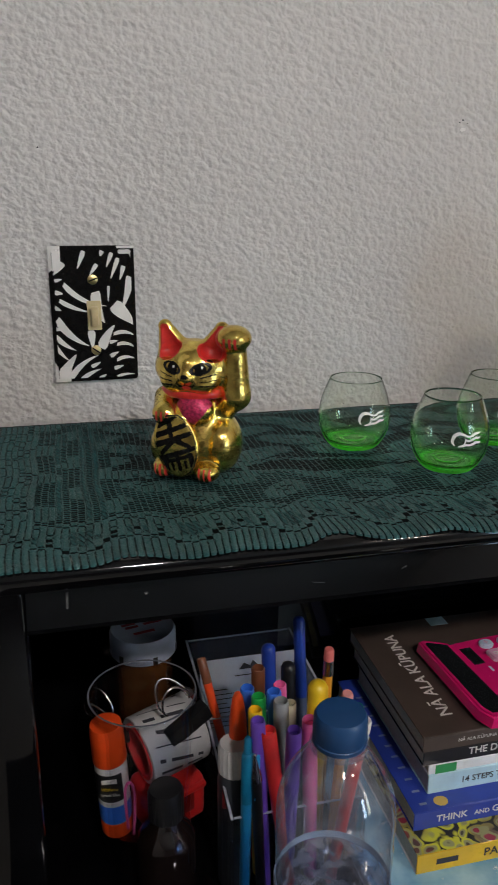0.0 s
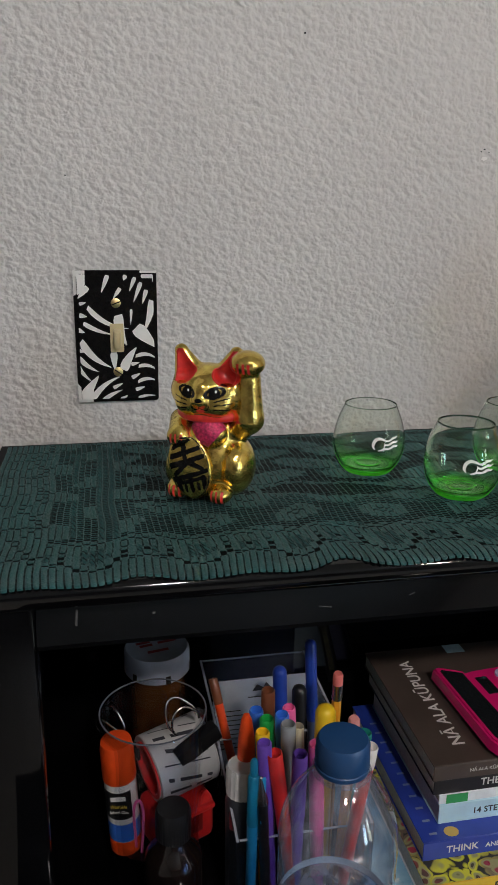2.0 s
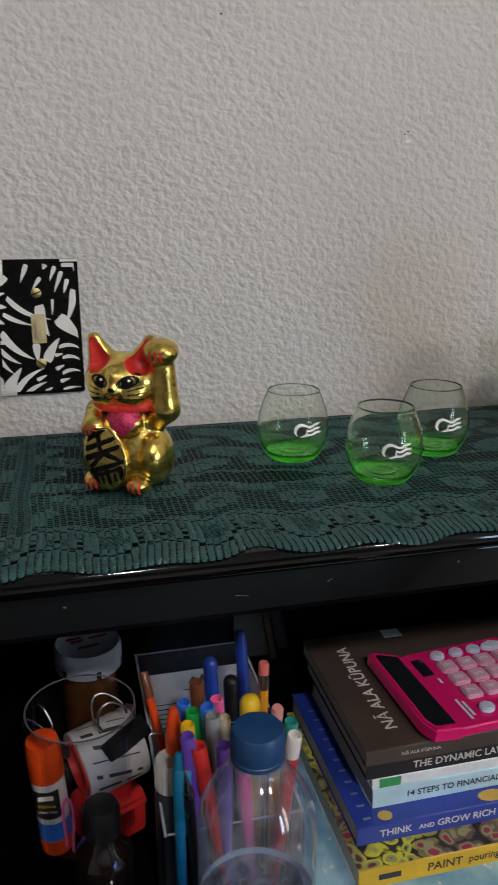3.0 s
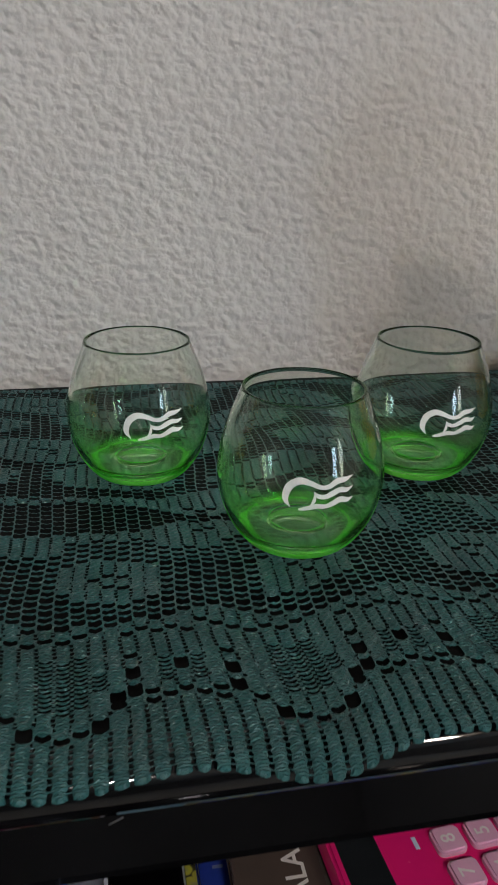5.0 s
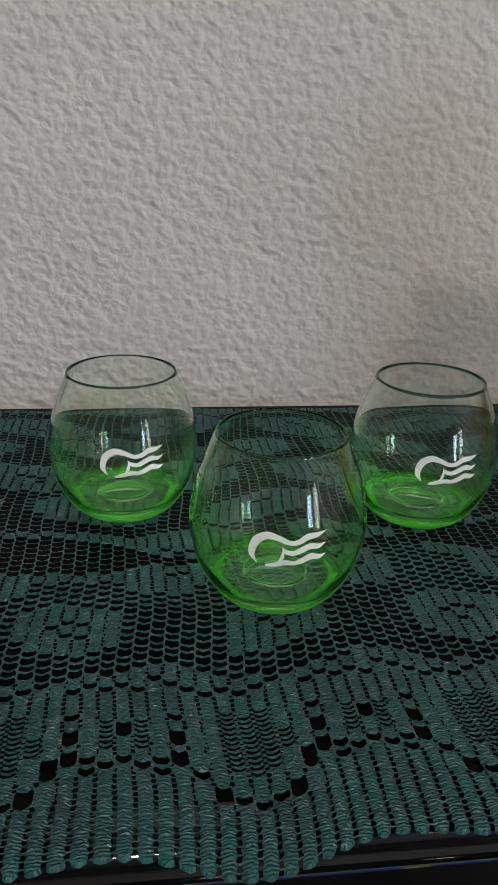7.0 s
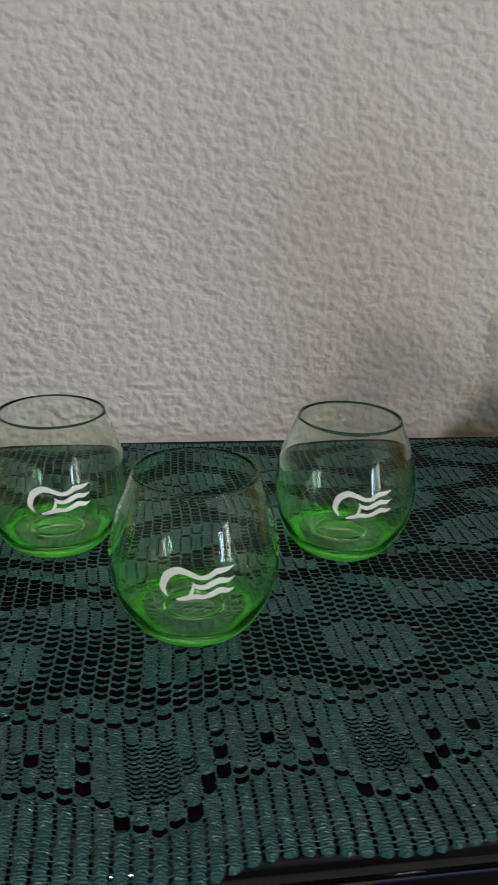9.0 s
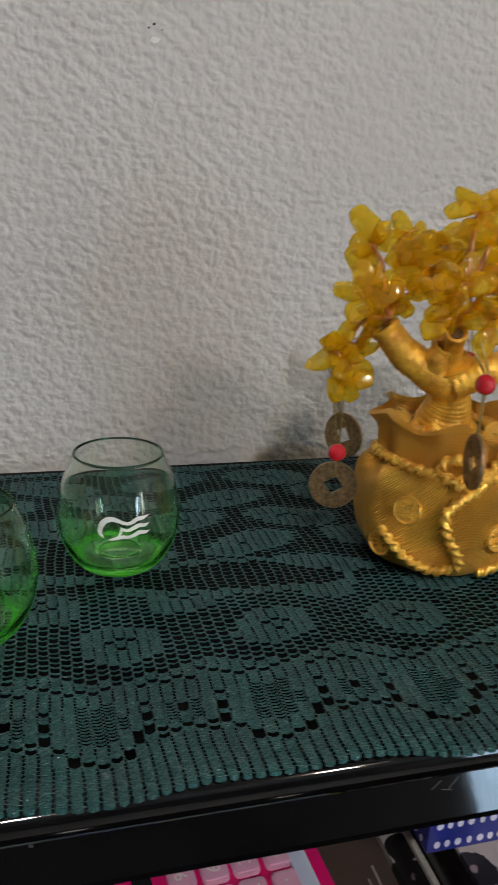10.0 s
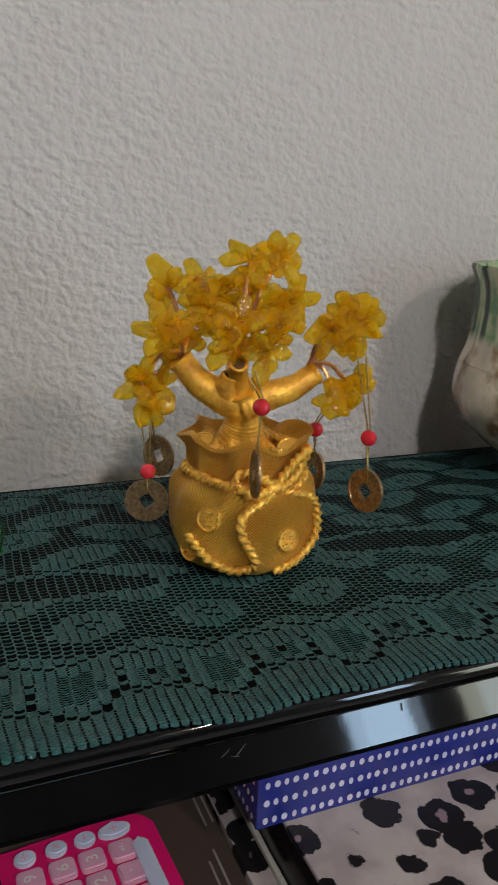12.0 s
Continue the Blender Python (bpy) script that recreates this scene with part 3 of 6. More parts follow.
# ---- the switch ----
def build_switch():
    sw = thing("light_switch", pose(-0.050, 0.64, 1.1815), "ivory toggle switch with black and white leaf-print plate on wall", "light switch")
    up = pose(0, 0, 0, 90)  # the plate's x, y stand as x, z on the wall, facing the room
    bm = slab(bmesh.new(), rounded(-0.0355, -0.0575, 0.0355, 0.0575, 0.003), 0.0, 0.0035, up)
    slab(bm, rounded(-0.0325, -0.0545, 0.0325, 0.0545, 0.003), 0.0035, 0.006, up)
    bmesh.ops.bevel(bm, geom=[e for e in bm.edges if e.calc_length() > 0.02], offset=0.0012, segments=2, affect="EDGES")
    plate = part("cover_plate", bm, BLACK_PAINT, sw)
    bm = bmesh.new()

    def leaf(x0, y0, x1, y1, w, bend=0.0, z=0.00605):
        """A tapering brush stroke on the plate, in millimetres from its middle."""
        a, b = Vector((x0, y0)), Vector((x1, y1))
        side = Vector((-(b - a).y, (b - a).x)).normalized()
        low, high = [], []
        for k in range(9):
            u = k / 8
            p = a.lerp(b, u) + side * bend * 4 * u * (1 - u)
            h = w * (0.10 + math.sin(math.pi * (0.04 + 0.96 * u) ** 0.45) ** 0.8) / 2
            low.append((p - side * h) / 1000)
            high.append((p + side * h) / 1000)
        ring = low + high[::-1]
        slab(bm, [(min(0.0322, max(-0.0322, q.x)), min(0.0542, max(-0.0542, q.y))) for q in ring], z, z + 0.00010, up)

    strokes = [(-23.4, 43.9, -31.9, 34.2, 4.8, 0.0), (-31.0, 29.4, -25.1, 30.6, 2.6, 0.0), (-31.3, 19.8, -24.9, 18.6, 3.6, 0.0), (-33.7, 7.7, -27.3, 4.8, 3.6, 0.0), (-31.0, -2.4, -5.9, -26.0, 6.0, -3.3), (-33.7, -10.4, -27.9, -12.0, 3.1, 0.0), (-33.2, -16.9, -17.0, -29.6, 4.0, -1.4), (-34.0, -24.8, -23.3, -38.1, 3.3, -1.0), (-33.8, -56.1, -17.1, -33.3, 8.6, 0.0), (-23.8, -56.1, 1.5, -34.5, 4.8, 3.3), (-13.8, -55.7, 3.3, -46.5, 3.6, 1.0), (-4.7, -44.6, 3.6, -40.5, 3.1, 0.0), (1.8, -55.4, 7.8, -51.6, 3.1, 0.0), (-3.3, -12.8, -2.7, -28.4, 5.7, 0.0), (-24.1, 26.5, 10.5, 7.7, 4.3, -4.3), (1.7, 19.8, 8.3, -6.7, 8.1, -1.9), (-28.1, 13.0, -3.6, 2.9, 3.6, -1.4), (30.8, 32.3, 23.4, 4.8, 5.7, 1.4), (16.6, 8.9, 34.1, -8.7, 11.0, 0.0)]
    strokes += [(13.0, 24.6, 12.1, 11.3, 2.1, 0.0), (4.7, -28.4, 16.4, -8.7, 7.6, 1.0), (15.6, -16.4, 34.8, -19.3, 3.3, 2.9), (11.6, -23.6, 18.7, -22.2, 2.9, 0.0), (18.1, -25.5, 34.7, -29.6, 3.1, 2.4), (11.9, -35.7, 19.2, -32.0, 3.3, 0.0), (17.1, -39.5, 34.3, -39.0, 3.1, 2.4), (14.9, -46.5, 23.2, -44.1, 3.1, 0.0), (17.0, -54.2, 32.4, -52.5, 2.4, 1.2), (-6.3, 53.5, -12.0, 39.0, 3.6, 0.0), (4.0, 42.7, -2.2, 33.7, 3.1, 0.0), (9.0, 53.5, 7.0, 49.2, 3.6, 0.0), (16.7, 51.8, 11.8, 40.0, 3.1, 0.0), (21.8, 47.5, 15.1, 30.6, 3.3, 0.0), (26.2, 41.0, 22.8, 29.4, 3.3, 0.0), (34.1, 51.1, 33.0, 47.7, 2.6, 0.0), (31.6, 53.0, 34.2, 41.4, 1.4, 0.0), (-34.4, 12.5, -35.8, -11.6, 1.4, 0.0)]
    for k, (xa, ya, xb, yb, w, bend) in enumerate(strokes):
        leaf(xa, ya, xb, yb, w, bend, 0.00602 + 0.000012 * k)
    slab(bm, [(-0.0354, 0.036), (-0.0322, 0.038), (-0.0255, 0.0455), (-0.0252, 0.0574), (-0.0354, 0.0574)], 0.00352, 0.00364, up)
    slab(bm, [(-0.0322, 0.037), (-0.0300, 0.0385), (-0.0255, 0.0455), (-0.0252, 0.0543), (-0.0322, 0.0543)], 0.0060, 0.0066, up)
    slab(bm, rounded(0.021, 0.0552, 0.0354, 0.0574, 0.0008), 0.00352, 0.00364, up)
    slab(bm, rounded(0.0220, 0.0510, 0.0322, 0.0543, 0.0012), 0.0060, 0.0066, up)
    slab(bm, [(-0.0322, -0.0543), (-0.0225, -0.0543), (-0.0215, -0.0440), (-0.0300, -0.0440)], 0.0060, 0.0067, up)
    slab(bm, [(-0.0354, -0.0574), (-0.0225, -0.0574), (-0.0225, -0.0546), (-0.0326, -0.0546), (-0.0326, -0.0440), (-0.0354, -0.0400)], 0.00352, 0.00366, up)
    part("leaf_print", bm, WHITE_PAINT, plate, "white painted leaf strokes", 0)
    bm = slab(bmesh.new(), rounded(-0.0058, -0.0124, 0.0058, 0.0124, 0.0010), 0.0058, 0.0072, up)
    part("switch_collar", bm, IVORY, sw)
    bm = box(bmesh.new(), (-0.0034, -0.0085, 0), (0.0034, 0.0085, 0.0085), 0.0022, pose(0, -0.006, 0, 90) @ pose(0, 0.001, 0, 18))
    part("toggle", bm, IVORY, sw, "raised ivory toggle lever")
    for z, turn in ((0.030, 20), (-0.030, -35)):
        bm = lathe(bmesh.new(), [(0.0042, 0.0), (0.0041, 0.0007), (0.0028, 0.0013), (0.0, 0.0014)], 20, pose(0, -0.006, z, 90))
        head = part("screw_head", bm, BRASS, sw)
        part("slot", box(bmesh.new(), (-0.0038, -0.0005, 0.0011), (0.0038, 0.0005, 0.0016), 0, pose(0, -0.006, z, 90, 0, 0) @ pose(0, 0, 0, 0, 0, turn)), BLACK_PAINT, head)


build_switch()


# ---- the beckoning cat ----
def build_cat():
    def cup(X, Y, Z, s):
        """The hollow of an ear."""
        return limb(X, Y, Z, (s * 15.0, -13.0, 86.5), (s * 18.8, -9.8, 97.0), 8.8, 3.6)

    def shape(X, Y, Z):
        b = lambda c, r: blob(X, Y, Z, c, r)
        l = lambda a, c, ra, rb: limb(X, Y, Z, a, c, ra, rb)
        d = melt(b((0, 3, 19), (29.5, 24, 27)), b((0, 3, 42), (21, 18, 20)), 8)
        d = melt(d, b((20, -3, 21), (12, 18, 19)), 3)
        d = melt(d, b((-20, -3, 17), (11, 16, 15)), 3)
        d = melt(d, b((13, -20, 5.5), (8.5, 9, 6.5)), 2.5)
        d = melt(d, b((-18, -17, 5.5), (7.5, 9, 6.5)), 2.5)
        head = melt(b((0, -2, 72), (26.8, 20.5, 18.5)), b((-8, -15, 65), (11, 7.5, 7.5)), 4)
        head = melt(head, b((8, -15, 65), (11, 7.5, 7.5)), 4)
        head = melt(head, limb(X, Y, Z, (0, -20.5, 78), (0, -22, 70), 3.0, 4.0), 4)
        head = melt(head, b((0, -22, 69), (4.5, 4, 3.5)), 3)
        for s in (-1, 1):
            ear = limb(X, Y * 1.5, Z, (s * 13.5, -4, 82), (s * 19.2, -6, 98.0), 12.0, 4.8)
            head = melt(head, ear, 2.5)
        for s in (-1, 1):
            head = np.maximum(head, -cup(X, Y, Z, s))
        d = melt(d, head, 3)
        d = melt(d, l((22, -2, 47), (29, -6, 56), 8, 9), 4)
        d = melt(d, l((29, -6, 55), (28.5, -7, 84), 9.5, 7.6), 3)
        d = melt(d, b((28, -9, 93.2), (11.6, 11.5, 8.6)), 2)
        d = melt(d, l((-20, -3, 50), (-15, -20, 45), 8, 8), 3)
        d = melt(d, b((-15, -22, 44), (8, 7, 6)), 2)
        ring = np.sqrt((np.sqrt(X**2 + (Y * 1.12 - 0) ** 2) - 19.5) ** 2 + (Z - 56.5) ** 2) - 3.2
        d = melt(d, ring, 1)
        d = melt(d, b((3, -14, 46), (13, 9, 10)), 1.5)
        c, s = math.cos(radians(-15)), math.sin(radians(-15))
        u, w = (X + 7) * c - (Z - 24) * s, (X + 7) * s + (Z - 24) * c
        d = melt(d, blob(u, Y + 23.5 - 0.10 * w, w, (0, 0, 0), (15, 3.8, 22)), 1)
        return np.maximum(d, -Z)

    h = 0.55
    verts, quads = surface_net(shape, (-34, -34, -3), (44, 32, 110), h)
    mid = verts[quads].mean(1)
    x, y, z = mid.T
    nrm = np.cross(verts[quads[:, 2]] - verts[quads[:, 0]], verts[quads[:, 3]] - verts[quads[:, 1]])
    nrm /= np.linalg.norm(nrm, axis=1)[:, None] + 1e-9
    kind = np.zeros(len(mid), int)
    for s in (-1, 1):
        kind[(cup(x, y, z, s) < 0.9) & (z > 79)] = 1
    ring = np.sqrt((np.sqrt(x**2 + (y * 1.12) ** 2) - 19.5) ** 2 + (z - 56.5) ** 2)
    kind[(ring < 3.5) & (z > 53.5)] = 1
    kind[(np.abs(x - 4) < (z - 36.5) * 0.85) & (np.abs(x - 4) < 13.5) & (y < -10) & (z < 54.5) & (x > -9.5)] = 2
    for s in (-1, 1):
        ex, ez = x * s - 9.6, z - 74.4 - 0.16 * (x * s - 9.6)
        lid = np.abs(ex / 6.8) ** 1.6 + np.abs((ez - 0.3) / 4.1) ** 2
        face = y < -10
        kind[(lid < 1) & face] = 3
        kind[(lid < 0.50) & face] = 0
        kind[(((x - s * 9.4) / 3.7) ** 2 + ((z - 74.4) / 3.5) ** 2 < 1) & face] = 3
        # The eye's highlight is put into the colour as a white dot.
        kind[(((x - s * 9.4 - 0.9) / 0.7) ** 2 + ((z - 75.6) / 0.7) ** 2 < 1) & face] = 4
        # Black lines painted for the shadow along the raised whiskers.
        for k in (-1, 0, 1):
            kind[(np.abs(z - 66.4 - 2.5 * k - (0.10 + 0.13 * k) * (x * s - 9)) < 0.36) & (x * s > 9) & (x * s < 20 - abs(k)) & (y < -4)] = 3
    kind[((x / 2.6) ** 2 + ((z - 70.0) / 1.5) ** 2 < 1) & (y < -20)] = 3
    kind[((np.abs(x) - 3) ** 2 + (z - 66.0) ** 2 < 11.5) & ((np.abs(x) - 3) ** 2 + (z - 66.6) ** 2 > 9.0) & (z < 66.5) & (y < -15)] = 3
    kind[((x / 3) ** 2 + ((z - 62.2) / 1.2) ** 2 < 1) & (y < -14)] = 1
    for cx, cz, low, high, front in ((13, 5, 1.0, 9.5, -23), (-18, 5, 1.0, 9.5, -20), (28, 92, 87.5, 94.5, -16), (-15, 44, 40, 47, -26)):
        for k in (-1, 0, 1):
            kind[(np.abs(x - cx - 3.6 * k) < 0.75) & (z > low) & (z < high) & (y < front)] = 1
    c, s = math.cos(radians(-15)), math.sin(radians(-15))
    u, w = (x + 7) * c - (z - 24) * s, (x + 7) * s + (z - 24) * c
    on = (y < -21.5) & ((u / 15) ** 2 + (w / 22) ** 2 < 1.02) & (nrm[:, 1] < -0.35)
    edge = (u / 13.4) ** 2 + (w / 20.4) ** 2
    kind[on & (edge > 1.02) & (edge < 1.10) & (u > 0)] = 3
    strokes = [(-8, 15, 5, 19, 1.6), (-10.5, 9, 10.5, 12, 1.7), (-12, 3, 12, 6, 1.8), (0, 18, -1, 3, 1.7), (-1, 3, -10, -3, 1.6), (1, 4, 9.5, -2, 1.7)]
    strokes += [(-12, -6.5, 12, -4, 1.7), (-9, -9.5, 9, -8, 1.3), (-9, -9, -8.5, -17, 1.6), (9, -8, 8.5, -17, 1.6), (0, -5, 0, -16, 1.5), (-4.4, -11.5, -4.4, -15.5, 1.0), (4.4, -11.5, 4.4, -15.5, 1.0)]
    for ua, wa, ub, wb, r in strokes:
        along = np.clip(((u - ua) * (ub - ua) + (w - wa) * (wb - wa)) / ((ub - ua) ** 2 + (wb - wa) ** 2), 0, 1)
        gap = np.hypot(u - ua - along * (ub - ua), w - wa - along * (wb - wa))
        kind[on & (gap < r * (1.15 - 0.3 * along)) & (edge < 0.97)] = 3
    me = bpy.data.meshes.new("lucky_cat")
    me.from_pydata((verts * 0.00102).tolist(), [], quads.tolist())
    for m in (GOLD, RED, PINK_GLITTER, BLACK_PAINT, WHITE_PAINT):
        me.materials.append(m)
    me.polygons.foreach_set("material_index", kind.tolist())
    me.polygons.foreach_set("use_smooth", [True] * len(me.polygons))
    ob = new("lucky_cat", me)
    ob.matrix_world = pose(0.0085, 0.468, TOP + 0.0026, 0, 0, -27)
    tagged(ob, "shiny gold ceramic beckoning cat with red collar on the lace runner", "figurine")


build_cat()


# ---- the green glasses ----
GLASS = [(0.0150, 0.0), (0.0176, 0.0010), (0.0215, 0.0055), (0.0250, 0.0125), (0.0268, 0.0200), (0.0272, 0.0255), (0.0263, 0.0330), (0.0242, 0.0410), (0.0214, 0.0482), (0.0196, 0.0527)]


def green_glass():
    """Clear glass stained green towards its thick base; the base's glow and streaks are painted in."""
    m = bpy.data.materials.new("green_tinted_glass")
    m.use_nodes = True
    t = m.node_tree
    p = t.nodes["Principled BSDF"]
    c, sep = t.nodes.new("ShaderNodeTexCoord"), t.nodes.new("ShaderNodeSeparateXYZ")
    links(t, (c.outputs["Object"], sep.inputs[0]))
    z = sep.outputs[2]
    low = mixer(t, (0.10, 1.0, 0.03), (0.70, 1.0, 0.58), ramp(t, z, 0.0015, 0.010))
    tint = mixer(t, mixer(t, low, (0.975, 1.0, 0.965), ramp(t, z, 0.006, 0.021)), (0.72, 1.0, 0.62), ramp(t, z, 0.0522, 0.0532))
    links(t, (tint, p.inputs["Base Color"]))
    for key, value in (("Transmission Weight", 1.0), ("Roughness", 0.0), ("IOR", 1.45)):
        p.inputs[key].default_value = value
    # Green scatter round the base imitates the light gathered there.
    let, mix = t.nodes.new("ShaderNodeMixShader"), t.nodes.new("ShaderNodeMixShader")
    pass_on, spread = t.nodes.new("ShaderNodeBsdfTranslucent"), t.nodes.new("ShaderNodeBsdfDiffuse")
    pass_on.inputs[0].default_value = spread.inputs[0].default_value = (0.20, 1.0, 0.04, 1)
    let.inputs[0].default_value = 0.45
    links(t, (pass_on.outputs[0], let.inputs[1]), (spread.outputs[0], let.inputs[2]))
    share = t.nodes.new("ShaderNodeMapRange")
    share.inputs[1].default_value, share.inputs[2].default_value, share.inputs[3].default_value, share.inputs[4].default_value = 0.0003, 0.0056, 0.85, 0.0
    flat = t.nodes.new("ShaderNodeVectorMath")
    flat.operation = "MULTIPLY"
    flat.inputs[1].default_value = (1, 1, 0)
    far = t.nodes.new("ShaderNodeVectorMath")
    far.operation = "LENGTH"
    ring = t.nodes.new("ShaderNodeMath")
    ring.operation = "MULTIPLY"
    links(t, (c.outputs["Object"], flat.inputs[0]), (flat.outputs[0], far.inputs[0]), (ramp(t, far.outputs["Value"], 0.0165, 0.0205), ring.inputs[0]), (share.outputs[0], ring.inputs[1]))
    links(t, (mixer(t, (0.86, 1.0, 0.80), tint, ramp(t, far.outputs["Value"], 0.0135, 0.0190)), p.inputs["Base Color"]))
    streak, swirl = t.nodes.new("ShaderNodeMath"), node(t, "ShaderNodeMapping")
    swirl.inputs["Scale"].default_value = (110, 110, 420)
    bands = node(t, "ShaderNodeTexNoise", Scale=1.0, Detail=3.0)
    streak.operation = "MULTIPLY"
    links(t, (c.outputs["Object"], swirl.inputs[0]), (swirl.outputs[0], bands.inputs["Vector"]), (ramp(t, bands.outputs[0], 0.24, 0.50), streak.inputs[0]), (ring.outputs[0], streak.inputs[1]))
    links(t, (z, share.inputs[0]), (streak.outputs[0], mix.inputs[0]), (p.outputs[0], mix.inputs[1]), (let.outputs[0], mix.inputs[2]))
    # Green gloss at a slant imitates light carried along the glass.
    edge, rim_mix, high = t.nodes.new("ShaderNodeBsdfGlossy"), t.nodes.new("ShaderNodeMixShader"), t.nodes.new("ShaderNodeMapRange")
    edge.inputs["Color"].default_value, edge.inputs["Roughness"].default_value = (0.22, 1.0, 0.14, 1), 0.45
    high.inputs[1].default_value, high.inputs[2].default_value, high.inputs[3].default_value, high.inputs[4].default_value = 0.004, 0.034, 1.0, 0.05
    slant = t.nodes.new("ShaderNodeMath")
    slant.operation = "MULTIPLY"
    links(t, (z, high.inputs[0]), (high.outputs[0], slant.inputs[0]), (sheen(t, 0.0, 0.95), slant.inputs[1]))
    links(t, (slant.outputs[0], rim_mix.inputs[0]), (mix.outputs[0], rim_mix.inputs[1]), (edge.outputs[0], rim_mix.inputs[2]))
    links(t, (rim_mix.outputs[0], t.nodes["Material Output"].inputs[0]))
    return m


def outer_radius(z):
    for (ra, za), (rb, zb) in zip(GLASS, GLASS[1:]):
        if z <= zb:
            return ra + (rb - ra) * max(0, (z - za) / (zb - za))
    return GLASS[-1][0]


def wave_print(bm, points, widths, scale=0.0216, z0=0.0280, turn=0.0):
    """A curved band printed on the outside of the glass."""
    mid = smooth_path([(x, y, 0) for x, y in points], 7)
    rows = []
    for n, p in enumerate(mid):
        u = n / (len(mid) - 1) * (len(widths) - 1)
        k = min(int(u), len(widths) - 2)
        w = (widths[k] + (widths[k + 1] - widths[k]) * (u - k)) / 2
        ahead = (mid[min(n + 1, len(mid) - 1)] - mid[max(n - 1, 0)]).normalized()
        side = Vector((-ahead.y, ahead.x, 0)) * w
        row = []
        for q in (p - side, p, p + side):
            z = z0 + (q.y - 0.2) * scale
            r = outer_radius(z) + 0.00012
            a = turn - math.pi / 2 + (q.x - 0.5) * scale / r
            row.append(bm.verts.new((r * math.cos(a), r * math.sin(a), z)))
        rows.append(row)
    for a, b in zip(rows, rows[1:]):
        for k in range(2):
            bm.faces.new((a[k], a[k + 1], b[k + 1], b[k]))
    return bm


def build_glasses():
    mat = green_glass()
    prof = smooth_path([(r, 0, z) for r, z in GLASS], 4)
    outer = [(p.x, p.z) for p in prof]
    inner = [(max(0.0002, p.x - 0.0009 - 0.0012 * max(0, 1 - p.z / 0.016)), p.z) for p in prof if p.z > 0.0068][::-1]
    floor_in = [(inner[-1][0] * 0.86, 0.0056), (0.0118, 0.0050), (0.0104, 0.0054), (0.0096, 0.0064), (0.0088, 0.0056), (0.0072, 0.0050), (0.0004, 0.0048)]
    lip = [(0.01950, 0.05305), (0.01920, 0.05315), (0.01885, 0.0530)]
    under = [(0.0004, 0.0012), (0.010, 0.0011), (0.0128, 0.0002)]
    g = thing("stemless_glass", pose(0.1827, 0.4333, TOP + 0.0026, 0, 0, -2), "small stemless glass fading from bright green base to clear rim", "glass", "green glasses")
    bowl = part("bowl", lathe(bmesh.new(), under + outer + lip + inner + floor_in, 64), mat, g, smooth=60)
    bowl.visible_shadow = False  # clear glass lets the light through
    bm = bmesh.new()
    wave_print(bm, [(0.085, 0.03), (0.015, 0.16), (0.07, 0.33), (0.21, 0.415), (0.36, 0.385), (0.50, 0.325), (0.62, 0.33), (0.74, 0.395), (0.86, 0.405), (1.0, 0.45)], [0.01, 0.085, 0.110, 0.100, 0.075, 0.060, 0.070, 0.085, 0.070, 0.0])
    wave_print(bm, [(0.40, 0.275), (0.46, 0.205), (0.56, 0.185), (0.67, 0.225), (0.78, 0.265), (0.89, 0.250), (1.0, 0.290)], [0.0, 0.060, 0.065, 0.080, 0.080, 0.065, 0.0])
    wave_print(bm, [(0.20, 0.0), (0.32, 0.025), (0.45, 0.055), (0.57, 0.045), (0.68, 0.080), (0.79, 0.125), (0.90, 0.105), (1.0, 0.135)], [0.03, 0.070, 0.075, 0.065, 0.080, 0.085, 0.065, 0.0])
    wave_print(bm, [(0.35, 0.04), (0.41, 0.13), (0.425, 0.235)], [0.02, 0.05, 0.02])
    part("printed_emblem", bm, FROST, bowl, "white frosted wave emblem")
    copy_thing(g, pose(0.1342, 0.4930, TOP + 0.0028, 0, 0, 9))
    copy_thing(g, pose(0.2448, 0.4815, TOP + 0.0028, 0, 0, 0))


build_glasses()


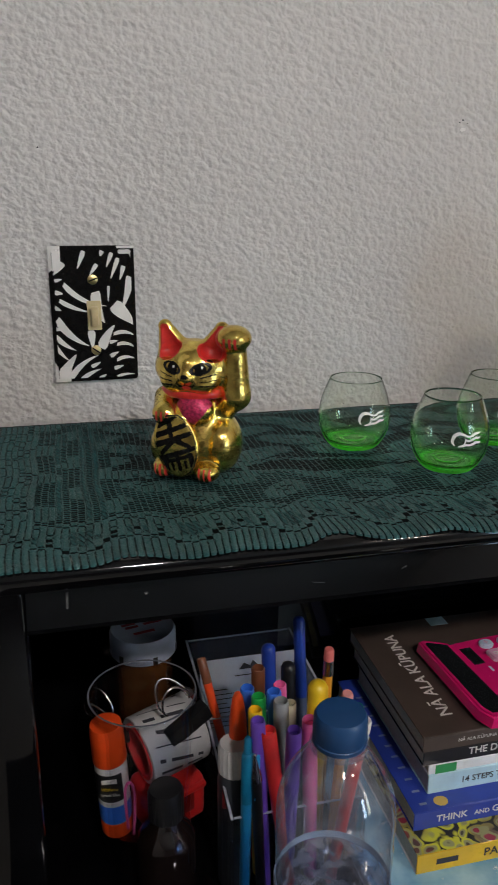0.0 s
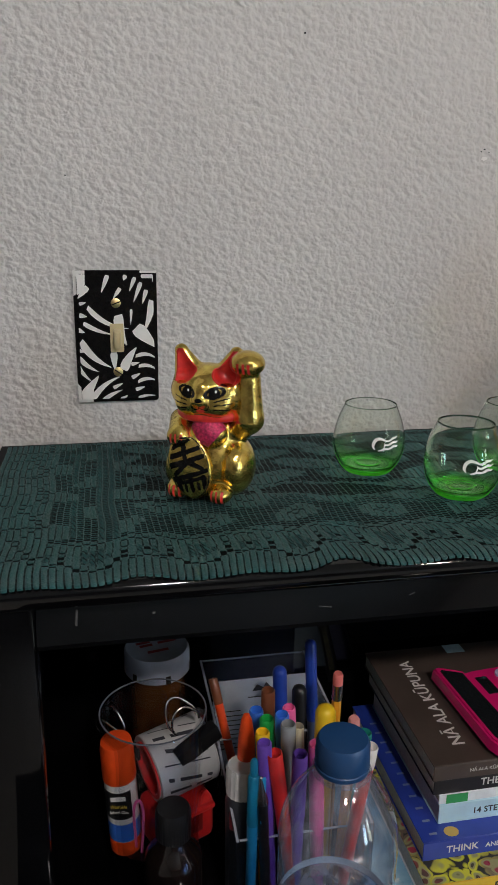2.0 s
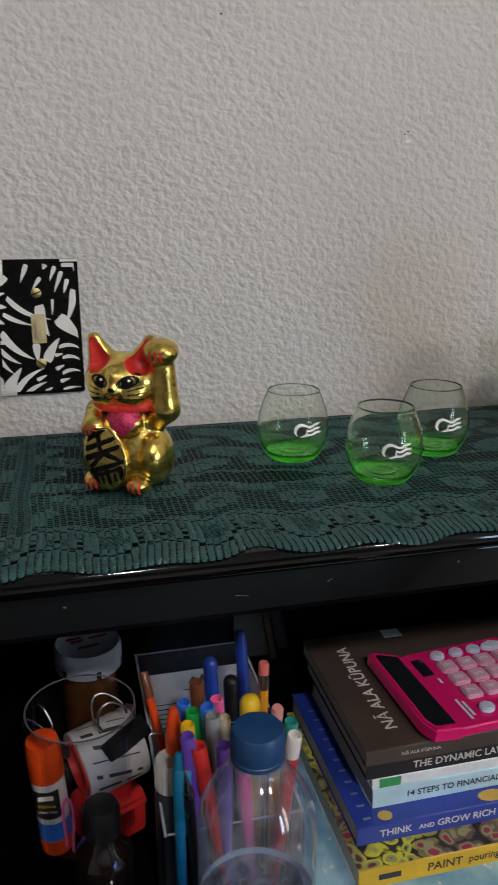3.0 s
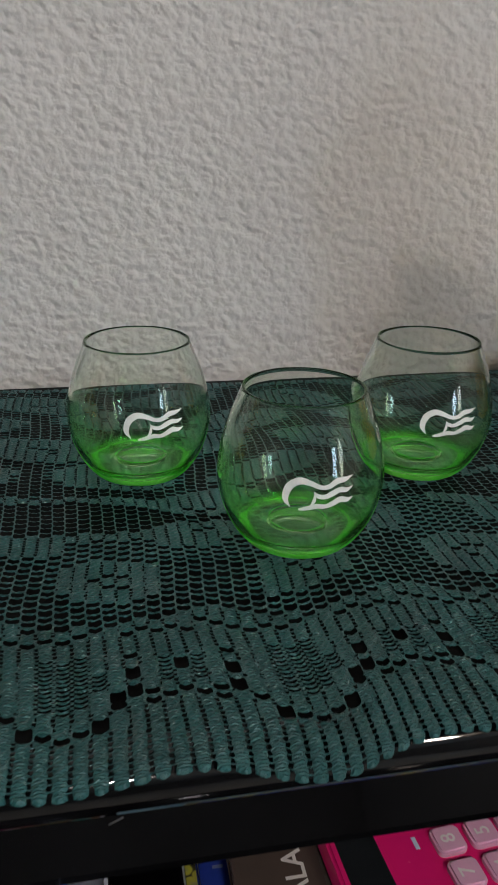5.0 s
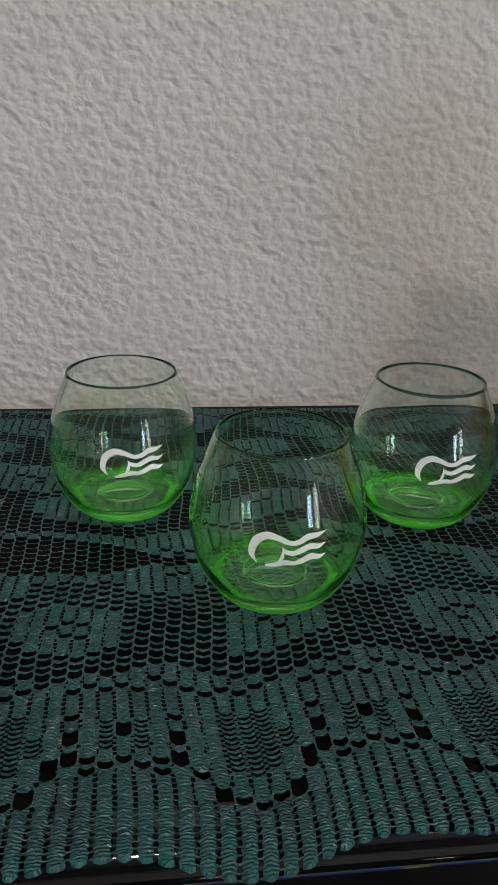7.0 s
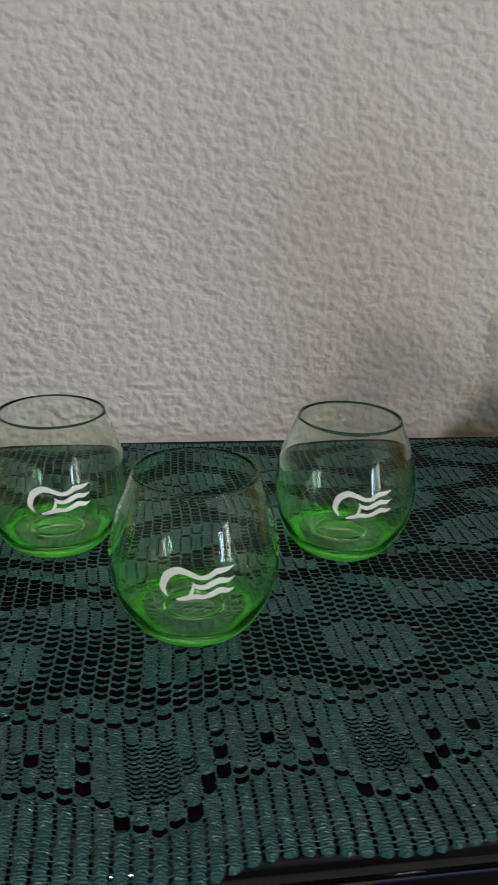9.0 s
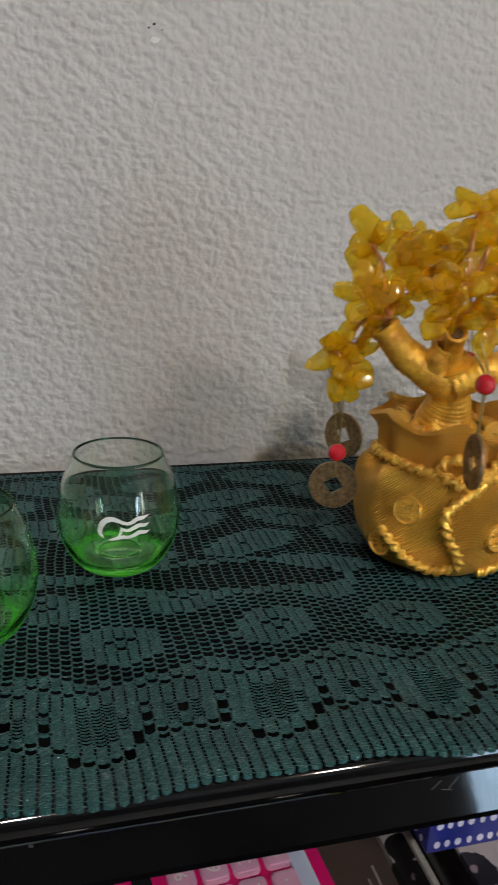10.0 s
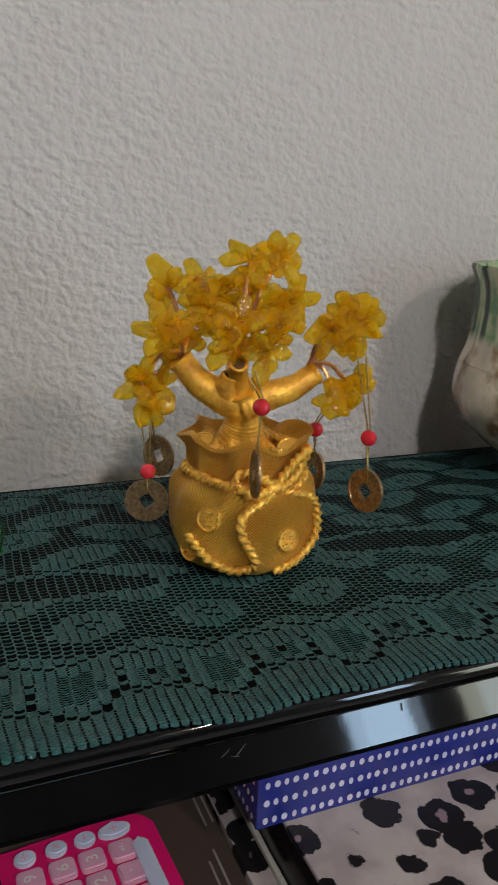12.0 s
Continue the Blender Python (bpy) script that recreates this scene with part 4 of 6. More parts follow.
# ---- the money tree ----
def gem():
    """Clear amber, tumbled smooth: partly seen through, scattering light inside, with a wet shine."""
    m = bpy.data.materials.new("amber_chip")
    m.use_nodes = True
    t = m.node_tree
    t.nodes.remove(t.nodes["Principled BSDF"])
    info = t.nodes.new("ShaderNodeObjectInfo")
    crack = node(t, "ShaderNodeTexVoronoi", Scale=150.0)
    coord, parted = t.nodes.new("ShaderNodeTexCoord"), t.nodes.new("ShaderNodeSeparateColor")
    links(t, (coord.outputs["Object"], crack.inputs["Vector"]), (crack.outputs["Color"], parted.inputs[0]))
    cloud = ramp(t, parted.outputs[0], 0.10, 0.90)
    body = mixer(t, (1.0, 0.72, 0.020), (1.0, 0.58, 0.010), info.outputs["Random"])
    body = mixer(t, body, (1.0, 0.74, 0.030), cloud)
    let, soft, see, bend, shine = (t.nodes.new(k) for k in ("ShaderNodeBsdfTranslucent", "ShaderNodeBsdfDiffuse", "ShaderNodeBsdfTransparent", "ShaderNodeBsdfRefraction", "ShaderNodeBsdfGlossy"))
    mix, bent, half, last = (t.nodes.new("ShaderNodeMixShader") for k in range(4))
    see.inputs[0].default_value = (1.0, 0.88, 0.24, 1)
    bend.inputs["Color"].default_value, bend.inputs["Roughness"].default_value, bend.inputs["IOR"].default_value = (1.0, 0.86, 0.26, 1), 0.02, 1.33
    shine.inputs["Roughness"].default_value = 0.05
    mix.inputs[0].default_value = 0.42
    bent.inputs[0].default_value = 0.15
    span = t.nodes.new("ShaderNodeMapRange")
    span.inputs[3].default_value, span.inputs[4].default_value = 0.58, 0.90
    links(t, (body, let.inputs[0]), (body, soft.inputs[0]), (soft.outputs[0], mix.inputs[1]), (let.outputs[0], mix.inputs[2]), (see.outputs[0], bent.inputs[1]), (bend.outputs[0], bent.inputs[2]))
    lump = node(t, "ShaderNodeBump", Strength=0.6, Distance=0.0010)
    links(t, (noise_of(t, 230, 1), lump.inputs["Height"]), (lump.outputs[0], let.inputs["Normal"]), (lump.outputs[0], soft.inputs["Normal"]), (lump.outputs[0], shine.inputs["Normal"]))
    links(t, (cloud, span.inputs[0]), (span.outputs[0], half.inputs[0]), (mix.outputs[0], half.inputs[1]), (bent.outputs[0], half.inputs[2]))
    links(t, (sheen(t, 0.06, 0.22), last.inputs[0]), (half.outputs[0], last.inputs[1]), (shine.outputs[0], last.inputs[2]), (last.outputs[0], t.nodes["Material Output"].inputs[0]))
    return m


def burlap():
    """Gold paint over a coarse plain weave that runs round the sack."""
    m = material("gold_burlap_resin", (1.0, 0.50, 0.072), 0.31, 0.62, vary=0.2, scale=60)
    t = m.node_tree
    c, sep = t.nodes.new("ShaderNodeTexCoord"), t.nodes.new("ShaderNodeSeparateXYZ")
    links(t, (c.outputs["Object"], sep.inputs[0]))

    def sum_of(op, a, b):
        n = t.nodes.new("ShaderNodeMath")
        n.operation = op
        for socket, value in zip(n.inputs, (a, b)):
            if isinstance(value, bpy.types.NodeSocket):
                t.links.new(value, socket)
            elif value is not None:
                socket.default_value = value
        return n.outputs[0]

    wob = noise_of(t, 90, 2)
    around = sum_of("MULTIPLY_ADD", sum_of("ARCTAN2", sep.outputs[1], sep.outputs[0]), 152.0)
    around.node.inputs[2].default_value = 0.0
    warp = sum_of("MULTIPLY", wob, 2.4)
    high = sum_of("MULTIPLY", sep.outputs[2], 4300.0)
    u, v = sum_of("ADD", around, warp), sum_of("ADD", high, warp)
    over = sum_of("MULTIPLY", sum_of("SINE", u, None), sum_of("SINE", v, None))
    links(t, (over, node(t, "ShaderNodeBump", Strength=1.0, Distance=0.0005).inputs["Height"]))
    b = [n for n in t.nodes if n.bl_idname == "ShaderNodeBump"][0]
    p = t.nodes["Principled BSDF"]
    old = p.inputs["Base Color"].links[0].from_socket
    # Weave hollows mixed darker: their crevice shadow is put into the colour.
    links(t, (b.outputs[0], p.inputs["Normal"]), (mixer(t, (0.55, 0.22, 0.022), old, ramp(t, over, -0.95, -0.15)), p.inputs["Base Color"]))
    return m


def coin_mesh():
    """An old round coin with a square hole, raised rims and signs."""
    bm = bmesh.new()
    seg = 32
    hole = 0.0034

    def ring(r, z, square=False):
        out = []
        for k in range(seg):
            a = 2 * math.pi * k / seg + math.pi / 4
            q = r / max(abs(math.cos(a)), abs(math.sin(a))) if square else r
            out.append(bm.verts.new((q * math.cos(a), q * math.sin(a), z)))
        return out

    rows = []
    for s in (1, -1):
        rs = [ring(hole, 0.0008 * s, True), ring(hole + 0.0007, 0.0008 * s, True), ring(hole + 0.0009, 0.0005 * s, True), ring(0.0098, 0.0005 * s), ring(0.0101, 0.0009 * s), ring(0.0112, 0.0009 * s), ring(0.0114, 0.0006 * s)]
        rows += rs if s == 1 else rs[::-1]
    for a, b in zip(rows, rows[1:] + rows[:1]):
        for k in range(seg):
            bm.faces.new((a[k], a[(k + 1) % seg], b[(k + 1) % seg], b[k]))
    for q in range(4):
        for k in range(4):
            y = 0.0056 + 0.0011 * k
            for s in (1, -1):
                w = (0.0022, 0.0014, 0.0024, 0.0016)[(k + q) % 4]
                box(bm, (-w, y - 0.0003, min(0.0004 * s, 0.0009 * s)), (w, y + 0.0003, max(0.0004 * s, 0.0009 * s)), 0, pose(0, 0, 0, 0, 0, 90 * q))
    return bm


def build_tree():
    tree = thing("money_tree", pose(0.3965, 0.470, TOP + 0.0024), "gold resin sack with wire tree of amber chips and coins", "ornament")
    sack = [(0.028, 0.0), (0.034, 0.0025), (0.0395, 0.010), (0.0425, 0.019), (0.0430, 0.026), (0.0420, 0.034), (0.0392, 0.042), (0.0338, 0.0475), (0.0300, 0.0505), (0.0296, 0.056), (0.0306, 0.063), (0.0345, 0.0690)]
    sack = [(r * 0.945, z) for r, z in sack]
    prof = [(p.x, p.z) for p in smooth_path([(r, 0, z) for r, z in sack], 4)]
    prof += [(0.0318, 0.0702), (0.0308, 0.0710), (0.0286, 0.0680), (0.0268, 0.0620), (0.020, 0.0590), (0.001, 0.0585)]

    def folds(a, z, r):
        w = min(1, max(0, (z - 0.030) / 0.018))
        rim = max(0, (z - 0.054) / 0.016)
        return r * (1 + 0.10 * w * (0.5 + 0.5 * math.cos(9 * a + 0.6)) ** 1.6 + 0.035 * w * math.cos(7 * a) + 0.07 * rim * math.cos(6 * a + 1.0) + 0.018 * (1 - w) * math.cos(5 * a + 1.3) + 0.010 * (1 - w) * math.cos(11 * a + 0.4))

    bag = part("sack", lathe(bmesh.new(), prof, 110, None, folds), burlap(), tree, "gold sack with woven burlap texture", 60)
    for v in bag.data.vertices:
        if v.co.z > 0.060:
            a = math.atan2(v.co.y, v.co.x)
            v.co.z += 0.0024 * math.sin(6 * a + 0.8) * (v.co.z - 0.060) / 0.01
    path = [Vector((0.0318 * math.cos(a), 0.0318 * math.sin(a), 0.0490 + 0.0022 * math.sin(a * 2 + 1))) for a in [2 * math.pi * k / 400 for k in range(401)]]
    part("waist_rope", tube(bmesh.new(), path, 0.0022, 12, 2, 1400), GOLD_RESIN, bag, smooth=70)

    def on_sack(deg, z, out=0.0018):
        r = next((ra + (rb - ra) * (z - za) / (zb - za) for (ra, za), (rb, zb) in zip(sack, sack[1:]) if za <= z <= zb), 0.034)
        a = radians(deg)
        return ((r + out) * math.cos(a), (r + out) * math.sin(a), z)

    ends = ([(-86, 0.0490), (-93, 0.0455), (-113, 0.037), (-112, 0.027), (-105, 0.018), (-103, 0.010), (-118, 0.006), (-136, 0.011), (-146, 0.018), (-155, 0.023)],
            [(-86, 0.0490), (-68, 0.0460), (-48, 0.041), (-43, 0.030), (-46, 0.017), (-66, 0.008), (-84, 0.004)])
    for way in ends:
        part("rope_end", tube(bmesh.new(), smooth_path([on_sack(a, z) for a, z in way], 12), 0.0021, 12, 2, 1400), GOLD_RESIN, bag, smooth=70)
    bows = ([(-86, 0.050), (-102, 0.057), (-116, 0.057), (-120, 0.052), (-108, 0.0475), (-88, 0.049)], [(-86, 0.050), (-70, 0.058), (-54, 0.066), (-45, 0.065), (-54, 0.056), (-68, 0.052), (-84, 0.049)])
    for way in bows:
        part("rope_bow", tube(bmesh.new(), smooth_path([on_sack(a, z, 0.0045) for a, z in way], 12), 0.0022, 12, 2, 1400), GOLD_RESIN, bag, smooth=70)
    part("rope_knot", ball(bmesh.new(), on_sack(-86, 0.0495, 0.003), (0.005, 0.0045, 0.0042)), GOLD_RESIN, bag)
    for deg, z in ((-138, 0.034), (-79, 0.024), (-156, 0.014)):
        x, y, zz = on_sack(deg, z, 0.0)
        m = Matrix.Translation((x, y, zz)) @ pose(0, 0, 0, 0, 0, deg + 90) @ pose(0, 0, 0, 84 - 600 * (z - 0.024), 0, 0)
        bm = lathe(bmesh.new(), [(0.0066, -0.0015), (0.0066, 0.0012), (0.0060, 0.0020), (0.0052, 0.0010), (0.0, 0.0010)], 28, m)
        for k in range(4):
            box(bm, (-0.0030 + 0.0006 * (k % 2), -0.0033 + 0.0020 * k, 0.0008), (0.0030 - 0.0004 * k, -0.0024 + 0.0020 * k, 0.0021), 0, m)
        box(bm, (-0.0005, -0.0035, 0.0008), (0.0005, 0.0035, 0.0016), 0, m)
        part("medallion", bm, GOLD_RESIN, bag)
    rng = random.Random(5)
    for k in range(11):
        a = 2 * math.pi * k / 11
        m = pose(0.023 * math.cos(a), 0.023 * math.sin(a), 0.064, rng.uniform(-35, 35), rng.uniform(-35, 35), 0)
        part("heaped_coin", lathe(bmesh.new(), [(0.0062, -0.001), (0.0062, 0.0008), (0.0054, 0.0010), (0.0050, 0.0006), (0.0, 0.0006)], 20, m), GOLD_RESIN, bag)

    def bark(u):
        return 1 + 0.013 * math.sin(u * 120) + 0.02 * math.sin(u * 31 + 1)

    WOOD = material("carved_gold_wood", (0.95, 0.42, 0.045), 0.36, 0.3, vary=0.4, scale=120, bump=0.0006, bump_scale=500)
    trunk = part("trunk", tube(bmesh.new(), smooth_path([(-0.004, -0.001, 0.056), (-0.0045, -0.004, 0.070), (-0.0050, -0.007, 0.080), (-0.009, -0.010, 0.090), (-0.012, -0.012, 0.097)], 30), lambda u: (0.0175 - 0.0255 * u + 0.0185 * u * u) * bark(u), 20), WOOD, tree, smooth=70)
    for k in range(7):
        a = 2 * math.pi * k / 7 + 0.3
        way = [(-0.005 + 0.004 * math.cos(a), -0.005 + 0.004 * math.sin(a), 0.079), (-0.0045 + 0.0095 * math.cos(a), -0.003 + 0.0095 * math.sin(a), 0.068), (-0.004 + 0.016 * math.cos(a + 0.2), -0.001 + 0.016 * math.sin(a + 0.2), 0.060)]
        part("root", tube(bmesh.new(), smooth_path(way, 6), lambda u: 0.0030 + 0.0012 * u, 10), WOOD, trunk, smooth=70)
    HOLLOW_DARK = material("dark_hollow_paint", (0.10, 0.045, 0.012), 0.6, vary=0.3, scale=300)
    forks = [([(-0.006, -0.009, 0.086), (-0.019, -0.011, 0.0925), (-0.031, -0.009, 0.1005), (-0.039, -0.006, 0.110)], 0.0094), ([(-0.009, -0.012, 0.088), (0.005, -0.016, 0.0935), (0.017, -0.018, 0.0975), (0.028, -0.018, 0.104)], 0.0086), ([(-0.010, -0.010, 0.090), (-0.013, -0.016, 0.102), (-0.017, -0.026, 0.112)], 0.0066), ([(-0.010, -0.008, 0.090), (-0.006, 0.004, 0.104), (-0.004, 0.006, 0.118)], 0.0064), ([(-0.018, -0.012, 0.092), (-0.020, -0.017, 0.100), (-0.019, -0.019, 0.104)], 0.0062)]
    for way, r in forks:
        limb_path = smooth_path(way, 32)
        branch = part("branch", tube(bmesh.new(), limb_path, lambda u, r=r: r * (1 - 0.35 * u) * bark(u * 0.7), 18), WOOD, trunk, smooth=70)
        end = Matrix.Translation(limb_path[-1]) @ (limb_path[-1] - limb_path[-6]).to_track_quat("Z", "Y").to_matrix().to_4x4()
        q = r * 0.65
        part("hollow", lathe(bmesh.new(), [(q * 0.98, -0.0015), (q * 1.12, 0.0), (q * 1.10, 0.0014), (q * 0.90, 0.0018), (q * 0.78, 0.0010), (q * 0.70, 0.0004), (0.0002, 0.0003)], 22, end), [WOOD], branch, smooth=50)
        # Dark disc in place of the shadow inside the hollow end.
        part("hollow_shadow", lathe(bmesh.new(), [(q * 0.66, 0.0006), (q * 0.60, 0.0010), (0.0002, 0.0010)], 18, end), HOLLOW_DARK, branch, "dark disc for the shadow in the hollow")

    tips = [Vector((-0.038, -0.006, 0.115)), Vector((0.025, -0.018, 0.109)), Vector((-0.017, -0.026, 0.116)), Vector((-0.004, 0.006, 0.120))]
    # pads of chips: centre, half sizes, wire hubs in each, chips on a hub
    pads = [((-0.0035, -0.015, 0.1545), (0.013, 0.012, 0.016), 3, 5), ((-0.0125, -0.034, 0.1265), (0.016, 0.010, 0.013), 4, 5), ((-0.0310, 0.005, 0.1425), (0.014, 0.012, 0.006), 3, 5), ((-0.0400, 0.005, 0.1215), (0.013, 0.010, 0.007), 3, 5)]
    pads += [((-0.0530, 0.006, 0.0945), (0.007, 0.008, 0.012), 3, 4), ((0.0400, -0.025, 0.1305), (0.017, 0.011, 0.010), 5, 5), ((0.0420, -0.024, 0.0945), (0.009, 0.008, 0.006), 2, 5), ((0.0150, -0.013, 0.1385), (0.007, 0.009, 0.008), 2, 4), ((-0.012, 0.004, 0.1370), (0.010, 0.008, 0.008), 2, 4)]
    clusters = []
    for centre, half, hubs, count in pads:
        for k in range(hubs):
            a = 2 * math.pi * (k + rng.uniform(-0.15, 0.15)) / hubs + 0.6
            clusters.append((Vector(centre) + Vector((half[0] * 0.72 * math.cos(a), half[1] * rng.uniform(-0.8, 0.8), half[2] * 0.72 * math.sin(a))), count))
    chips = []
    for k in range(9):
        cuts = [(Vector((rng.gauss(0, 1), rng.gauss(0, 1), rng.gauss(0, 0.6))).normalized(), rng.uniform(0.50, 0.80)) for q in range(10)]
        bm = ball(bmesh.new(), (0, 0, 0), (1, 1, 1), 3)
        for v in bm.verts:
            n = v.co.copy()
            reach = min([1.0] + [d / n.dot(p) for p, d in cuts if n.dot(p) > 0.01])
            v.co = n * reach * (1 + 0.05 * noise.noise(n * 2.0 + Vector((0, k * 5.1, 0))))
            v.co = Vector((v.co.x * (0.0086 + 0.0005 * (k % 4)), v.co.y * (0.0070 + 0.0005 * (k % 3)), v.co.z * (0.0042 + 0.0005 * (k % 2))))
        me = bpy.data.meshes.new("gem_chip")
        bmesh.ops.recalc_face_normals(bm, faces=bm.faces)
        bm.to_mesh(me)
        bm.free()
        chips.append(me)
    amber = gem()
    for me in chips:
        me.materials.append(amber)
        me.polygons.foreach_set("use_smooth", [True] * len(me.polygons))
        me.set_sharp_from_angle(angle=radians(14))
    COPPER = material("copper_wire", (0.62, 0.30, 0.12), 0.35, 1.0, vary=0.2)
    for c, count in clusters:
        tip = min(tips, key=lambda p: (p - c).length)
        mid = tip.lerp(c, 0.5) + Vector((0, 0, 0.006))
        wires = bmesh.new()
        tube(wires, smooth_path([tip, mid, c], 10), 0.0010, 8, 2, 2600)
        for k in range(count + 1):
            turn = 2 * math.pi * (k + rng.uniform(-0.2, 0.2)) / (count + 1)
            away = Vector((math.cos(turn), rng.uniform(-0.9, 0.5), math.sin(turn))).normalized()
            at = c + away * rng.uniform(0.0050, 0.0092)
            tube(wires, smooth_path([c, c.lerp(at, 0.5) + Vector((0, -0.001, 0.001)), at - away * 0.002], 4), 0.0004, 5)
            ob = new("gem_chip", chips[rng.randrange(9)])
            ob.parent = tree
            ob.matrix_basis = Matrix.Translation(at) @ away.to_track_quat("X", "Z").to_matrix().to_4x4() @ pose(0, 0, 0, rng.uniform(0, 360), rng.uniform(-25, 25), 0) @ Matrix.Scale(rng.uniform(0.72, 1.04), 4)
        coil = [c + Vector((0.0022 * math.cos(1.9 * k), 0.0022 * math.sin(1.9 * k), 0.0012 * (k - 6) * 0.8)) for k in range(14)]
        tube(wires, smooth_path(coil, 4), 0.00035, 5)
        part("twig_wire", wires, COPPER, tree)
    coin = None
    CORD = material("gold_cord", (0.36, 0.27, 0.09), 0.4, 0.6, vary=0.3, scale=900)
    BEAD = material("red_glass_bead", (0.80, 0.02, 0.04), 0.05, vary=0.1, coat=1.0, Transmission_Weight=0.25)
    hung = [((-0.0535, 0.003, 0.0355), (-0.053, 0.003, 0.0515), (-0.054, 0.005, 0.083), (88, 8, -18)), ((-0.039, 0.031, 0.0500), None, (-0.050, 0.028, 0.088), (86, 14, -62)), ((-0.0175, -0.053, 0.0660), (-0.0135, -0.047, 0.0960), (-0.018, -0.042, 0.113), (88, 0, -104))]
    hung += [((0.0475, 0.010, 0.0405), (0.0405, -0.002, 0.0690), (0.041, -0.020, 0.092), (85, 0, -85)), ((0.0490, -0.044, 0.0475), (0.0505, -0.040, 0.0745), (0.048, -0.030, 0.116), (86, -8, -72)), (None, (0.014, 0.012, 0.0915), (0.006, 0.010, 0.125), None)]
    for at, bead_at, top, turn in hung:
        if at:
            m = pose(*at, *turn) @ pose(0, 0, 0, 0, 0, 45)
            if coin is None:
                coin = part("coin", coin_mesh(), BRONZE, tree, "old bronze coin with a square hole")
                coin.matrix_basis = m
            else:
                twin = coin.copy()
                scene.collection.objects.link(twin)
                twin.matrix_basis = m
        if bead_at:
            part("bead", ball(bmesh.new(), bead_at, (0.0042, 0.0042, 0.0042), 3), BEAD, tree, "shiny red bead")
        low = Vector(at) + Vector((0, 0, 0.0035)) if at else Vector(bead_at)
        for s in (-1, 1):
            bm = tube(bmesh.new(), smooth_path([Vector(top) + Vector((0.0026 * s, 0, 0)), (Vector(bead_at) if bead_at else Vector(top).lerp(low, 0.5)) + Vector((0.0007 * s, 0, 0.0035)), (Vector(bead_at) if bead_at else Vector(top).lerp(low, 0.7)) + Vector((0.0006 * s, 0, -0.004)), low + Vector((0, 0.0012 * s, 0.004)), low], 6), 0.00042, 6, 2, 4000)
            part("cord", bm, CORD, tree)


build_tree()


# ---- the vase ----
def build_vase():
    t_mat = material("glazed_cream", (0.62, 0.55, 0.42), 0.15, vary=0.25, scale=35, coat=0.5)
    t = t_mat.node_tree
    p = t.nodes["Principled BSDF"]
    base = p.inputs["Base Color"].links[0].from_socket
    c, sep = t.nodes.new("ShaderNodeTexCoord"), t.nodes.new("ShaderNodeSeparateXYZ")
    links(t, (c.outputs["Object"], sep.inputs[0]))
    ang = t.nodes.new("ShaderNodeMath")
    ang.operation = "ARCTAN2"
    links(t, (sep.outputs[1], ang.inputs[0]), (sep.outputs[0], ang.inputs[1]))
    wob = t.nodes.new("ShaderNodeMath")
    wob.operation = "MULTIPLY_ADD"
    wob.inputs[1].default_value = 22
    links(t, (ang.outputs[0], wob.inputs[0]), (noise_of(t, 18), wob.inputs[2]))
    si = t.nodes.new("ShaderNodeMath")
    si.operation = "SINE"
    links(t, (wob.outputs[0], si.inputs[0]))
    leafy = mixer(t, mixer(t, (0.52, 0.56, 0.36), (0.16, 0.34, 0.14), ramp(t, noise_of(t, 60, 2), 0.40, 0.62)), (0.02, 0.05, 0.03), ramp(t, si.outputs[0], 0.62, 0.92))
    brown = mixer(t, base, (0.28, 0.16, 0.08), ramp(t, noise_of(t, 24, 4), 0.52, 0.62))
    links(t, (mixer(t, brown, leafy, ramp(t, sep.outputs[2], 0.096, 0.104)), p.inputs["Base Color"]))
    v = thing("vase", pose(0.6955, 0.532, TOP + 0.0024), "glazed ceramic vase with green ribbed neck and cream bowl", "vase")
    prof = [(0.034, 0.0), (0.040, 0.002), (0.052, 0.010), (0.069, 0.0225), (0.084, 0.036), (0.0925, 0.049), (0.0945, 0.059), (0.0938, 0.069), (0.0910, 0.081), (0.0865, 0.093), (0.0842, 0.104), (0.0832, 0.120), (0.0838, 0.132), (0.0860, 0.142), (0.0895, 0.1500), (0.0890, 0.1525), (0.0860, 0.1515), (0.0800, 0.130), (0.0800, 0.100)]

    def ribs(a, z, r):
        return r * (1 + 0.018 * max(0, min(1, (z - 0.07) / 0.03)) * math.cos(22 * a))

    part("body", lathe(bmesh.new(), prof[1:9] + [(0.0870, 0.0812), (0.060, 0.020), (0.001, 0.012)], 132, None, ribs), t_mat, v, "cream and brown glazed bowl", 70)
    part("neck", lathe(bmesh.new(), [(0.0909, 0.0816)] + prof[9:] + [(0.0820, 0.0820)], 132, None, ribs, True), t_mat, v, "green ribbed neck", 70)
    part("foot", lathe(bmesh.new(), [(0.034, 0.0), (0.0395, 0.0004), (0.0395, 0.0019), (0.028, 0.0019)], 60), t_mat, v)


build_vase()


# ---- the shelf: books and boxes ----
SHELF = 0.785


def cover(name, colour, rough=0.4, vary=0.12):
    return material(name, colour, rough, vary=vary, scale=30, coat=0.15)


